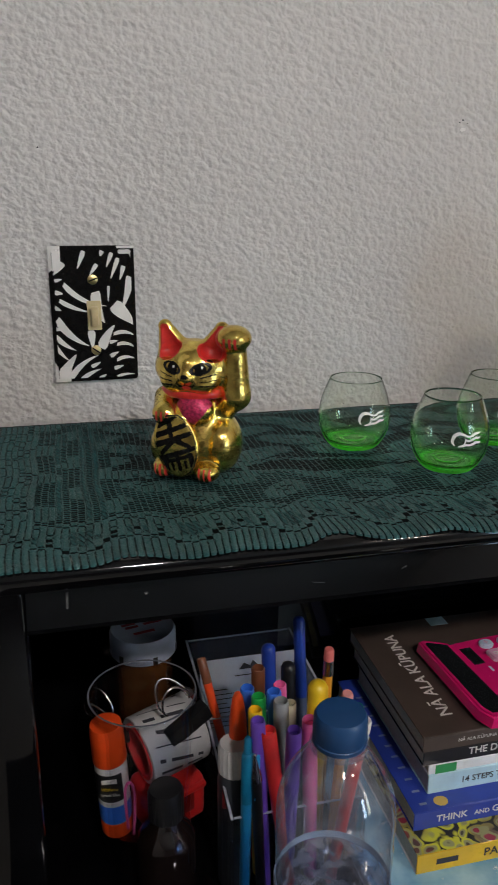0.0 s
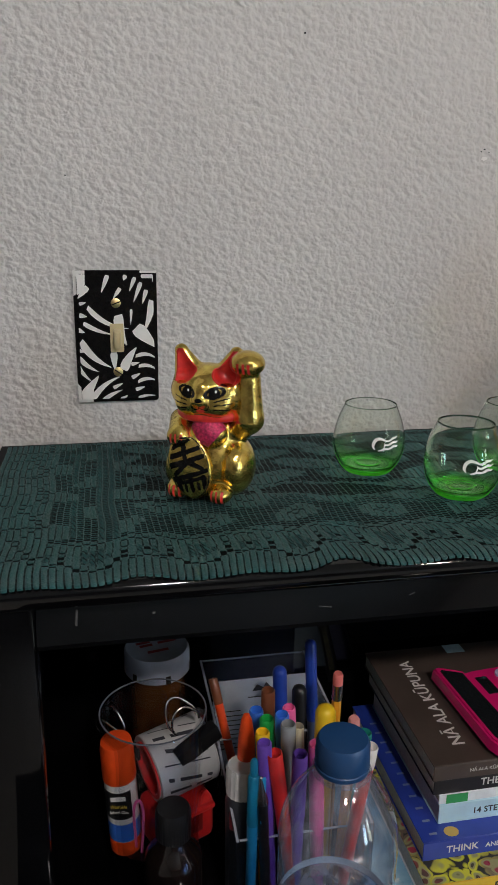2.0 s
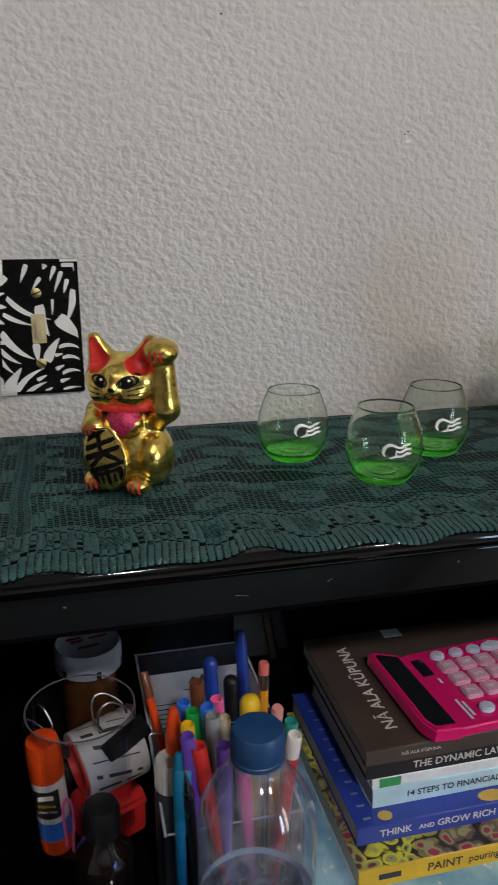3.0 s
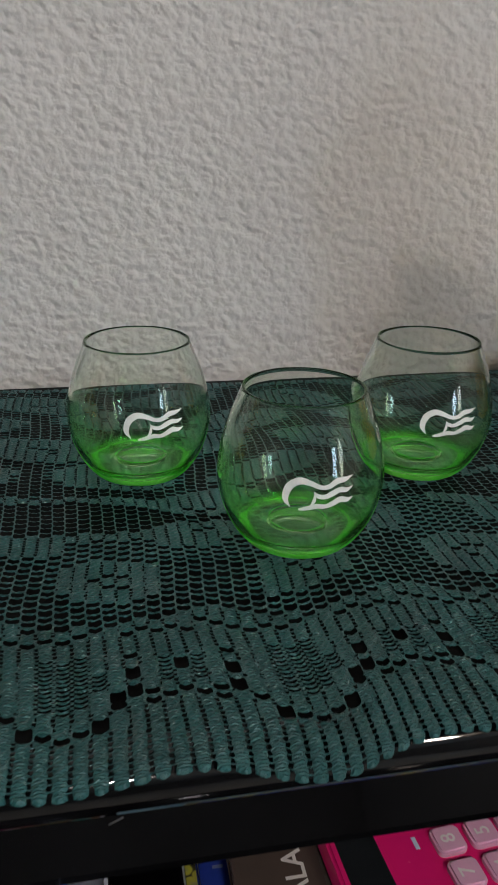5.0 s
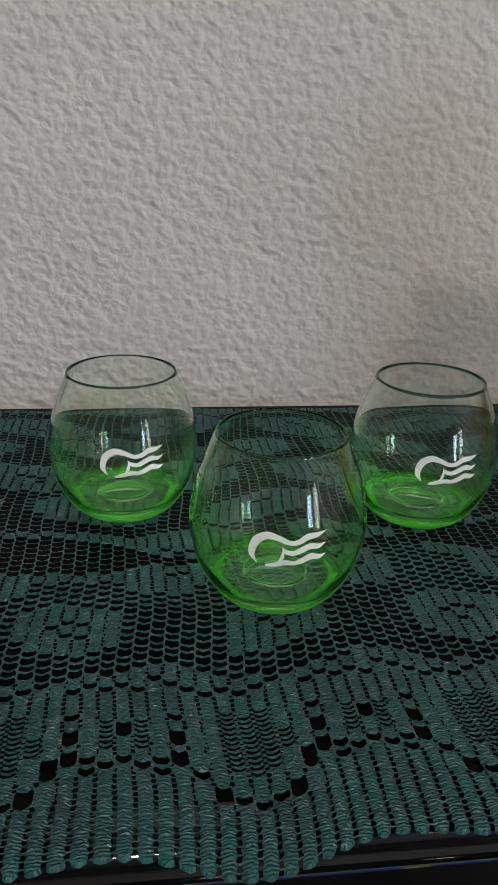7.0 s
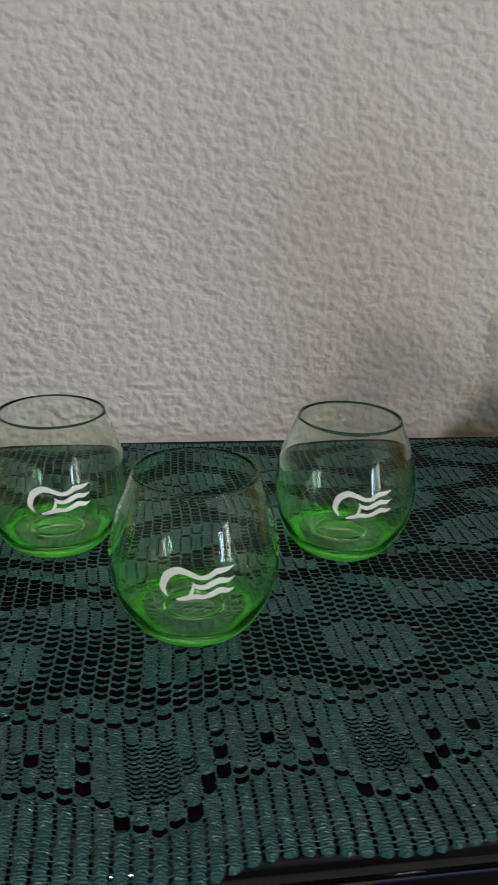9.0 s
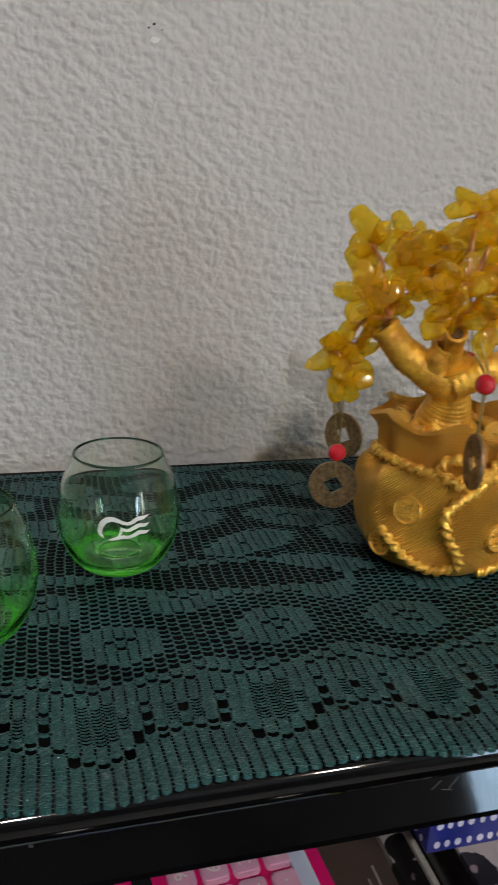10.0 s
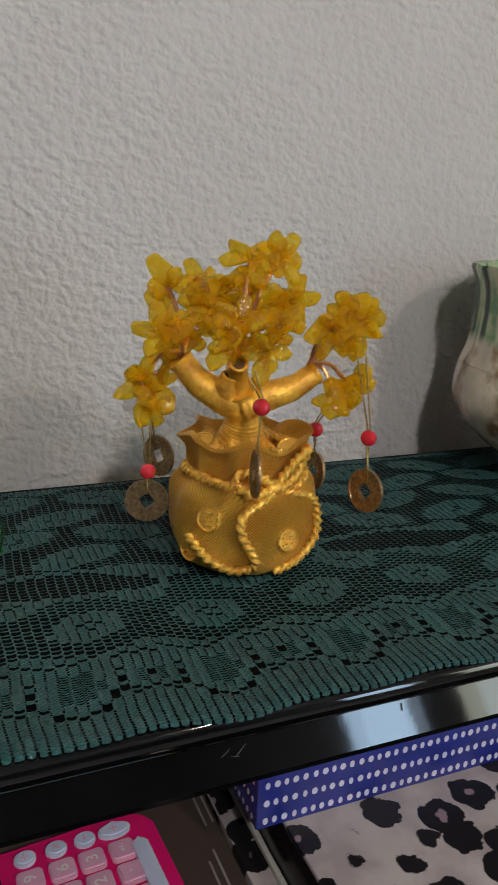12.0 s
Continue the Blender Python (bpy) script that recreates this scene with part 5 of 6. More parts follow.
def pebbled_cover():
    """A poured-paint cover: round cells in yellow, olive and dark red."""
    m = material("poured_paint_cover", (0.4, 0.35, 0.05), 0.3, vary=0.2)
    t = m.node_tree
    c = t.nodes.new("ShaderNodeTexCoord")
    warp = node(t, "ShaderNodeTexNoise", Scale=40.0)
    add = t.nodes.new("ShaderNodeVectorMath")
    add.operation = "MULTIPLY_ADD"
    add.inputs[1].default_value = (0.02, 0.02, 0.0)
    vor = node(t, "ShaderNodeTexVoronoi", Scale=95.0, Randomness=0.8)
    links(t, (c.outputs["Object"], warp.inputs["Vector"]), (warp.outputs["Color"], add.inputs[0]), (c.outputs["Object"], add.inputs[2]), (add.outputs[0], vor.inputs["Vector"]))
    zone = ramp(t, noise_of(t, 16), 0.42, 0.58)
    core = mixer(t, (0.06, 0.05, 0.03), (0.38, 0.03, 0.07), zone)
    rim = mixer(t, (0.68, 0.68, 0.05), (0.16, 0.11, 0.08), zone)
    col = mixer(t, core, (0.35, 0.36, 0.16), ramp(t, vor.outputs["Distance"], 0.25, 0.32))
    col = mixer(t, col, rim, ramp(t, vor.outputs["Distance"], 0.42, 0.5))
    col = mixer(t, col, (0.02, 0.02, 0.015), ramp(t, vor.outputs["Distance"], 0.62, 0.7))
    links(t, (col, t.nodes["Principled BSDF"].inputs["Base Color"]))
    return m


def leopard():
    """Leopard print: black rosettes with mauve cores on pale beige."""
    m = material("leopard_print", (0.6, 0.55, 0.5), 0.35, vary=0.1)
    t = m.node_tree
    c = t.nodes.new("ShaderNodeTexCoord")
    warp = node(t, "ShaderNodeTexNoise", Scale=75.0, Detail=3.0)
    add = t.nodes.new("ShaderNodeVectorMath")
    add.operation = "MULTIPLY_ADD"
    add.inputs[1].default_value = (0.014, 0.014, 0.0)
    vor = node(t, "ShaderNodeTexVoronoi", Scale=33.0, Randomness=0.8)
    links(t, (c.outputs["Object"], warp.inputs["Vector"]), (warp.outputs["Color"], add.inputs[0]), (c.outputs["Object"], add.inputs[2]), (add.outputs[0], vor.inputs["Vector"]))
    d = vor.outputs["Distance"]
    ground = mixer(t, (0.52, 0.475, 0.455), (0.40, 0.35, 0.345), ramp(t, noise_of(t, 30), 0.4, 0.6))
    spot = mixer(t, (0.30, 0.22, 0.25), (0.012, 0.011, 0.012), ramp(t, d, 0.15, 0.17))
    torn = t.nodes.new("ShaderNodeMath")
    torn.operation = "MULTIPLY_ADD"
    torn.inputs[1].default_value = 0.25
    links(t, (noise_of(t, 75, 5, 0.65), torn.inputs[0]), (d, torn.inputs[2]))
    links(t, (mixer(t, spot, ground, ramp(t, torn.outputs[0], 0.585, 0.600)), t.nodes["Principled BSDF"].inputs["Base Color"]))
    return m


def sea_cover():
    m = material("painted_sea_cover", (0.18, 0.42, 0.62), 0.3, vary=0.15)
    t = m.node_tree
    col = mixer(t, (0.12, 0.34, 0.58), (0.40, 0.66, 0.80), ramp(t, noise_of(t, 22, 4), 0.35, 0.65))
    col = mixer(t, col, (0.80, 0.84, 0.84), ramp(t, noise_of(t, 60, 5, 0.7), 0.60, 0.66))
    links(t, (col, t.nodes["Principled BSDF"].inputs["Base Color"]))
    return m


def build_book(x, y, z, w, d, h, mats, label, turn=0.0, name="book"):
    """A paperback lying flat with its spine towards the room; x, y: its front left corner."""
    b = thing(name, pose(x, y, z, 0, 0, turn), label, "book")
    front, back, spine = mats if isinstance(mats, tuple) else (mats, mats, mats)
    t = 0.0009
    part("page_block", box(bmesh.new(), (0.0012, 0.0012, t), (w - 0.0012, d - 0.0012, h - t)), PAGES, b)
    part("front_cover", box(bmesh.new(), (0, t, h - t), (w, d, h), 0.0003, None, 1), front, b)
    part("back_cover", box(bmesh.new(), (0, t, 0), (w, d, t), 0.0003, None, 1), back, b)
    sp = part("spine", box(bmesh.new(), (0, -0.0003, 0), (w, t, h), 0.0005, None, 1), spine, b)
    return b, sp


def spine_text(sp, body, size, mat, x, h, width=1.0):
    return lettering("title", body, size, mat, sp, pose(x, -0.0006, h / 2, 90), 0.00012, width)


def build_books():
    NAVY, BROWN, DARK, PALE = cover("navy_cover", (0.025, 0.055, 0.36)), cover("brown_cover", (0.075, 0.055, 0.046)), cover("black_cover", (0.016, 0.015, 0.018)), cover("pale_blue_cover", (0.50, 0.72, 0.82))
    YELLOW, GREEN = cover("yellow_spine", (0.72, 0.45, 0.02)), cover("green_print", (0.04, 0.33, 0.10))
    WHITE = cover("white_cover", (0.80, 0.82, 0.86))
    b, sp = build_book(0.116, 0.343, SHELF, 0.272, 0.19, 0.0115, (sea_cover(), WHITE, cover("blue_spine", (0.04, 0.12, 0.42))), "large book with a pale blue painted sea cover under the stack")
    bm = bars(bmesh.new(), [(0.14 + 0.008 * k, 0.1455 + 0.008 * k, 0) for k in range(12)], pose(0, -0.0004, 0.006, 90), 0.005)
    part("name_print", bm, WHITE_INK, sp)
    b, sp = build_book(0.1535, 0.369, SHELF + 0.0115, 0.238, 0.19, 0.0180, (pebbled_cover(), WHITE, YELLOW), "thick book with a poured-paint cover and yellow spine")
    spine_text(sp, "PAINT", 0.0105, INK, 0.070, 0.018)
    spine_text(sp, "pouring", 0.0100, INK, 0.103, 0.018, 0.85)
    spine_text(sp, "MASTERING FLUID", 0.0100, cover("red_print", (0.5, 0.06, 0.03)), 0.168, 0.018, 0.92)
    part("name_print", bars(bmesh.new(), [(0.016, 0.034, 0)], pose(0, -0.0004, 0.009, 90), 0.005), INK, sp)
    b, sp = build_book(0.1600, 0.391, SHELF + 0.0296, 0.222, 0.172, 0.0168, NAVY, "dark blue paperback with white spine title")
    spine_text(sp, "THINK", 0.0088, WHITE_INK, 0.032, 0.0168)
    spine_text(sp, "AND", 0.006, WHITE_INK, 0.058, 0.0155)
    spine_text(sp, "GROW RICH", 0.0088, WHITE_INK, 0.092, 0.0168)
    bm = bars(bmesh.new(), [(0.132 + 0.011 * k, 0.1355 + 0.011 * k, 0) for k in range(7)], pose(0, -0.0004, 0.0088, 90), 0.0065)
    part("name_print", bm, WHITE_INK, sp)
    bm = bars(bmesh.new(), [(0.007 + 0.0135 * k, 0.0092 + 0.0135 * k, 0) for k in range(11)], pose(0.011, 0, 0.0169, 0, 0, 90), 0.0062)
    part("name_print", bm, cover("pale_blue_print", (0.22, 0.26, 0.40)), b)
    bm = slab(bmesh.new(), [(0.026 + 0.006 * math.cos(a), 0.008 + 0.005 * math.sin(a)) for a in [k * 0.4 for k in range(15)]], 0.0168, 0.0170)
    GOLD_PRINT = cover("gold_print", (0.65, 0.42, 0.08))
    part("gold_print", bm, GOLD_PRINT, b)
    bm = slab(bmesh.new(), [(0.118 + 0.012 * math.cos(a), 0.008 + 0.006 * math.sin(a)) for a in [k * 0.4 for k in range(15)]], 0.0168, 0.0170)
    part("gold_print", bm, GOLD_PRINT, b)
    b, sp = build_book(0.1785, 0.4075, SHELF + 0.0465, 0.222, 0.152, 0.0178, PALE, "pale blue paperback with dark spine lettering")
    spine_text(sp, "14 STEPS TO FINANCIAL FREEDOM", 0.0078, INK, 0.087, 0.0178, 0.97)
    part("name_print", bars(bmesh.new(), [(0.180 + 0.007 * k, 0.1845 + 0.007 * k, 0) for k in range(5)], pose(0, -0.0004, 0.0092, 90), 0.0055), INK, sp)
    b, sp = build_book(0.1780, 0.4085, SHELF + 0.0644, 0.222, 0.150, 0.0088, WHITE, "thin white paperback with a green spine block")
    part("green_block", box(bmesh.new(), (0.006, -0.0006, 0.0004), (0.024, 0.0, 0.0084)), GREEN, sp)
    b, sp = build_book(0.1730, 0.4090, SHELF + 0.0733, 0.226, 0.152, 0.0150, DARK, "black paperback with white spine title")
    spine_text(sp, "THE DYNAMIC LAWS OF PROSPERITY", 0.0092, WHITE_INK, 0.114, 0.015, 0.97)
    b, sp = build_book(0.1705, 0.4065, SHELF + 0.0884, 0.230, 0.160, 0.0134, BROWN, "dark brown paperback with a pale cover title on the stack")
    lettering("title", "N\u0100 ALA K\u016aPUNA", 0.0150, WHITE_INK, b, pose(0.031, 0.080, 0.01355, 0, 0, 90), 0.0002, 1.0)
    lettering("title", "N\u0100 ALA K\u016aPUNA", 0.0042, WHITE_INK, sp, pose(0.046, -0.0006, 0.0070, 90), 0.0)
    DIM = cover("dim_print", (0.09, 0.075, 0.065))
    part("subtitle_print", bars(bmesh.new(), [(0.050 + 0.011 * k, 0.057 + 0.011 * k, 0) for k in range(6)], pose(0.049, 0, 0.0134, 0, 0, 90), 0.010), DIM, b)
    for x, rows in ((0.222, ((0.090, 0.128), (0.092, 0.124), (0.094, 0.130))), (0.214, ((0.030, 0.062), (0.030, 0.070)))):
        for k, (y0, y1) in enumerate(rows):
            part("small_print", bars(bmesh.new(), [(y0, y1, -0.0055 * k)], pose(x, 0.0, 0.0134, 0, 0, 90), 0.0014), cover("grey_print", (0.30, 0.28, 0.26)), b)
    part("cover_patch", box(bmesh.new(), (0.078, 0.146, 0.0134), (0.096, 0.1595, 0.0137)), PALE, b)
    slip = box(bmesh.new(), (0.0, 0.0, 0.0), (0.020, 0.012, 0.0003))
    s = finish("paper_slip", slip, PAPER, smooth=0)
    s.matrix_world = pose(0.2500, 0.4085, SHELF + 0.0884 + 0.0136, 0, 0, 8)
    tagged(s, "small white paper slip on the brown book", "paper slip")


build_books()


def build_calculator():
    PINK = material("hot_pink_plastic", (0.72, 0.012, 0.16), 0.25, vary=0.02, coat=0.3)
    ROSE, CREAM, AQUA = material("rose_key", (0.70, 0.38, 0.54), 0.35, vary=0.05), material("cream_key", (0.55, 0.62, 0.80), 0.35, vary=0.05), material("aqua_key", (0.28, 0.55, 0.68), 0.35, vary=0.05)
    SCREEN = material("dark_screen", (0.012, 0.014, 0.016), 0.12, vary=0.2)
    z0 = SHELF + 0.0884 + 0.0138
    c = thing("calculator", pose(0.295, 0.463, z0 - 0.0015, 0, 0, 4), "hot pink desk calculator with pale keys on the book stack", "calculator")
    right = rounded(-0.03, -0.055, 0.066, 0.052, 0.014)[:12]
    bm = slab(bmesh.new(), [(-0.056, -0.054)] + right + [(-0.040, 0.052), (-0.056, 0.049)], 0.0015, 0.0085)
    bmesh.ops.bevel(bm, geom=[e for e in bm.edges if all(v.co.z > 0.008 for v in e.verts)], offset=0.0022, segments=3, affect="EDGES")
    body = part("case", bm, PINK, c)
    tilt = pose(-0.0620, 0, 0.0105, 0, 8.5, 0)
    bm = slab(bmesh.new(), [(0.0130, 0.049), (-0.0100, 0.056), (-0.0155, 0.053), (-0.0175, -0.045), (-0.0120, -0.057), (0.0130, -0.056)], -0.0075, 0.0025, tilt)
    rim = max(v.co.z for v in bm.verts) - 0.0055
    bmesh.ops.bevel(bm, geom=[e for e in bm.edges if all(v.co.z > rim for v in e.verts)], offset=0.0016, segments=3, affect="EDGES")
    hood = part("display_housing", bm, PINK, c, "raised pink surround of the display")
    part("display", slab(bmesh.new(), [(0.0092, 0.0450), (-0.0092, 0.0500), (-0.0116, 0.0480), (-0.0133, -0.0420), (-0.0093, -0.0510), (0.0092, -0.0500)], 0.0010, 0.0029, tilt), SCREEN, hood)
    part("solar_cell", box(bmesh.new(), (-0.0430, 0.0155, 0.0070), (-0.0320, 0.0400, 0.0090), 0.0003), SCREEN, body)
    for row in ((-0.046, -0.020, 0.0), (-0.042, -0.024, -0.004), (0.003, 0.010, -0.002)):
        part("maker_print", bars(bmesh.new(), [row], pose(-0.034, 0, 0.0087, 0, 0, 90), 0.0022), CREAM, body)
    xs, ys = (-0.0160, 0.0030, 0.0210, 0.0400), (0.0390, 0.0215, 0.0030, -0.0160, -0.0375)
    signs = (("\u00f7", "\u00d7", "\u2212", "+"), ("9", "6", "3", "+/-"), ("8", "5", "2", "\u00b7"), ("7", "4", "1", "0"), ("", "", "", ""))
    for j, y in enumerate(ys):
        for i, x in enumerate(xs):
            if j in (0, 4):
                rx, ry = (0.0105, 0.0058) if j == 0 and i == 3 else (0.0066, 0.0058)
                out = [(x + rx * math.cos(a) * min(1, 1), y + ry * math.sin(a)) for a in [2 * math.pi * k / 20 for k in range(20)]]
                mat = AQUA if j == 4 and i == 3 else CREAM
            else:
                out, mat = rounded(x - 0.0078, y - 0.0076, x + 0.0078, y + 0.0076, 0.003, 3), ROSE
            bm = slab(bmesh.new(), out, 0.0080, 0.0122)
            bmesh.ops.bevel(bm, geom=[e for e in bm.edges if all(v.co.z > 0.012 for v in e.verts)], offset=0.0012, segments=2, affect="EDGES")
            key = part("key", bm, mat, c)
            if signs[j][i]:
                lettering("sign", signs[j][i], 0.0105 if len(signs[j][i]) == 1 else 0.0055, WHITE_INK if mat is ROSE else ROSE, key, pose(x, y, 0.01225, 0, 0, 90), 0.0001)
    bm = slab(bmesh.new(), rounded(0.0465, -0.026, 0.0565, 0.026, 0.0045), 0.0080, 0.0122)
    bmesh.ops.bevel(bm, geom=[e for e in bm.edges if all(v.co.z > 0.012 for v in e.verts)], offset=0.0012, segments=2, affect="EDGES")
    part("long_key", bm, CREAM, c, "long cream key")


build_calculator()


def build_boxes():
    PRINT = leopard()
    low = thing("patterned_box", pose(0.405, 0.362, SHELF), "leopard print storage box with pale edges", "box")
    part("body", box(bmesh.new(), (0, 0, 0), (0.30, 0.222, 0.100), 0.0015), PRINT, low)
    part("lid_edge", box(bmesh.new(), (-0.0015, -0.0015, 0.092), (0.3015, 0.2235, 0.1015), 0.001), PRINT, low)
    high = thing("patterned_box", pose(0.424, 0.362, SHELF + 0.102), "leopard print flat box on a matching box", "box")
    part("body", box(bmesh.new(), (0, 0, 0), (0.29, 0.222, 0.0365), 0.0015), PRINT, high)
    # Black sheet over the left side, in place of a dark gap.
    part("side_panel", box(bmesh.new(), (-0.0018, 0.0005, 0.0), (-0.0004, 0.2215, 0.0355), 0.0004), BLACK_PAINT, high, "thin black sheet in place of a dark gap")
    part("pale_edge", box(bmesh.new(), (-0.0060, 0.0, 0.0), (-0.0022, 0.222, 0.004), 0.0006), PAGES, high)
    BLUE = material("royal_blue_card", (0.018, 0.030, 0.24), 0.25, vary=0.15, coat=0.3)
    LILAC = material("lilac_white_ink", (0.62, 0.63, 0.78), 0.5, vary=0.05)
    dot = thing("dotted_box", pose(0.4045, 0.446, SHELF + 0.1390), "royal blue gift box with rows of white dots", "box")
    body = part("body", box(bmesh.new(), (0, 0, 0), (0.27, 0.125, 0.075), 0.0012), BLUE, dot)
    for row in range(6):
        bm = bmesh.new()
        for k in range(41):
            x, z = 0.006 + 0.00645 * k + 0.0004 * math.sin(k * 5.1 + row), 0.0055 + 0.0127 * row
            w = 0.0018 + 0.0003 * math.sin(k * 3.7 + row * 2)
            slab(bm, [(x + w * math.cos(a), z + 0.0025 * math.sin(a)) for a in [math.pi * q / 4 for q in range(8)]], 0.0, 0.0002, pose(0, 0, 0, 90))
        for k in range(18):
            y, z = 0.006 + 0.0066 * k, 0.0055 + 0.0127 * row
            slab(bm, [(y + 0.0016 * math.cos(a), z + 0.0021 * math.sin(a)) for a in [math.pi * q / 4 for q in range(8)]], 0.0, 0.0002, pose(0, 0.125, 0, 90, 0, -90))
        ob = part("dot_print", bm, LILAC, body)
        ob["kind"] = "stuff"


build_boxes()

# ---- the shelf: pens in a clear tray ----
ACRYLIC = clear_plastic("clear_acrylic", (0.95, 0.96, 0.98), 0.03, 0.05, 0.8)
# Pale strips: the bright line of light on clear edges, put into colour.
EDGE_GLINT = material("acrylic_edge_glint", (0.42, 0.45, 0.52), 0.12, vary=0.3, scale=200)


def build_tray():
    t = thing("desk_tray", pose(0.0615, 0.470, SHELF), "clear acrylic desk organiser holding pens and a receipt", "organiser")
    w, d = 0.050, 0.097
    part("base", box(bmesh.new(), (-w, -d, 0), (w, d, 0.003), 0.0006), ACRYLIC, t)
    for name, lo, hi in (("back_wall", (-w, d - 0.003, 0.003), (w, d, 0.110)), ("divider", (-w + 0.003, -0.009, 0.003), (w - 0.003, -0.006, 0.104)), ("front_wall", (-w, -d, 0.003), (w, -d + 0.003, 0.090))):
        part(name, box(bmesh.new(), lo, hi, 0.0006), ACRYLIC, t)
    turn = Matrix(((0, 0, 1, 0), (1, 0, 0, 0), (0, 1, 0, 0), (0, 0, 0, 1)))
    side = [(-d, 0.003), (d, 0.003), (d, 0.110), (-0.004, 0.110), (-0.009, 0.104), (-d, 0.090)]
    for x in (-w, w - 0.003):
        bm = slab(bmesh.new(), side, x, x + 0.003, turn)
        wall = part("side_wall", bm, ACRYLIC, t)
        bm = box(bmesh.new(), (x + 0.0006, -0.004, 0.1101), (x + 0.0024, d, 0.1107))
        part("edge_glint", bm, EDGE_GLINT, wall)
        bm = box(bmesh.new(), (-0.0009, -0.0445, -0.0003), (0.0009, 0.0445, 0.0003), 0, pose(x + 0.0015, -0.0530, 0.0974, 9.0, 0, 0))
        part("edge_glint", bm, EDGE_GLINT, wall)
    for y, z in ((d - 0.0015, 0.1104), (-0.0075, 0.1044), (-d + 0.0015, 0.0904)):
        part("edge_glint", box(bmesh.new(), (-w + 0.003, y - 0.0009, z - 0.0003), (w - 0.003, y + 0.0009, z + 0.0003)), EDGE_GLINT, t)
    r = thing("receipt", pose(0.0635, 0.549, SHELF + 0.0040, 7, 0, 0), "white printed receipt leaning in the clear organiser", "receipt")
    bm = bmesh.new()
    rows = []
    for k in range(9):
        z = 0.105 * k / 8
        rows.append([bm.verts.new((x, 0.0015 * math.sin(k * 0.5), z)) for x in (-0.043, 0.043)])
    for a, b in zip(rows, rows[1:]):
        bm.faces.new((a[0], a[1], b[1], b[0]))
    bmesh.ops.solidify(bm, geom=bm.faces, thickness=0.0003)
    sheet = part("sheet", bm, material("blue_white_paper", (0.76, 0.80, 0.92), 0.8, vary=0.05), r)
    lines = [(-0.036, -0.036 + 0.018 + 0.012 * ((k * 7) % 3) / 2, 0.070 - 0.0055 * k) for k in range(9)] + [(-0.012, 0.014, 0.084)]
    part("print", bars(bmesh.new(), lines, pose(0, -0.0016, 0, 90), 0.0009), INK, sheet)
    part("print", slab(bmesh.new(), [(-0.008, 0.091), (0.012, 0.091), (0.008, 0.095), (0.004, 0.100), (0.002, 0.094), (-0.004, 0.098)], 0, 0.0002, pose(0, -0.0016, 0, 90)), INK, sheet, "dark printed emblem")


build_tray()
PLASTICS = {}


def plastic(name, colour, rough=0.3, metal=0.0):
    if name not in PLASTICS:
        PLASTICS[name] = material(name + "_plastic", colour, rough, metal, vary=0.08, scale=90)
    return PLASTICS[name]


def build_pen(tip, foot, r, upper, lower, label, kind="marker", share=0.35, end="flat"):
    """A pen from its foot in the tray to its upper end: a cap or end piece, and a barrel."""
    tip, foot = Vector(tip), Vector(foot)
    length = (tip - foot).length
    m = Matrix.Translation(foot) @ (tip - foot).to_track_quat("Z", "Y").to_matrix().to_4x4()
    p = thing(kind, m, label, kind, "pens in the organiser")
    cut = length * (1 - share)
    part("barrel", lathe(bmesh.new(), [(r * 0.35, 0.0), (r * 0.9, 0.006), (r * 0.94, cut if kind != "pencil" else length - 0.0215)], 18 if kind != "pencil" else 6), lower, p)
    if kind == "pencil":
        part("ferrule", lathe(bmesh.new(), [(r * 1.02, length - 0.022), (r * 1.08, length - 0.020), (r * 0.98, length - 0.018), (r * 1.08, length - 0.016), (r * 0.98, length - 0.012), (r * 1.06, length - 0.009)], 18), STEEL, p)
        part("eraser", lathe(bmesh.new(), [(r, length - 0.009), (r, length - 0.0015), (r * 0.8, length)], 18), upper, p, "pink rubber eraser")
        return p
    tops = {"flat": [(r, length - 0.001), (r * 0.86, length), (r * 0.80, length - 0.0008), (r * 0.78, length - 0.006), (0.0002, length - 0.006)], "round": [(r, length - r * 0.8), (r * 0.8, length - r * 0.3), (r * 0.35, length), (0.0002, length)], "cone": [(r * 0.95, length - 0.020), (r * 0.55, length - 0.006), (r * 0.35, length - 0.001), (0.0002, length)]}
    part("cap", lathe(bmesh.new(), [(r, cut - 0.001), (r, cut + 0.004)] + tops[end], 20), upper, p)
    return p


P = lambda *a: plastic(*a)
ORANGE, BLUE, GREEN_P, PURPLE, RED_P, YELLOW_P = P("orange", (0.80, 0.075, 0.012)), P("blue", (0.04, 0.17, 0.66)), P("green", (0.02, 0.40, 0.08)), P("purple", (0.16, 0.07, 0.46)), P("red", (0.68, 0.03, 0.03)), P("yellow", (0.80, 0.52, 0.02))
NAVY_P, BLACK_P, BROWN_P, GREY_P, PINK_P, WHITE_P = P("navy", (0.014, 0.045, 0.30)), P("black", (0.012, 0.012, 0.013)), P("brown", (0.17, 0.055, 0.025)), P("grey", (0.24, 0.25, 0.26)), P("pink", (0.85, 0.14, 0.38)), P("white", (0.72, 0.70, 0.68))
TEAL_P, CYAN_P, WOOD_P = P("teal", (0.02, 0.26, 0.22)), P("cyan", (0.02, 0.30, 0.60)), P("pencil_yellow", (0.75, 0.32, 0.02), 0.45)
Z = SHELF + 0.004
build_pen((0.0122, 0.4846, 0.931), (0.04, 0.42, Z), 0.0037, BROWN_P, ORANGE, "slim orange and brown pen leaning in the organiser", "pen", 0.12)
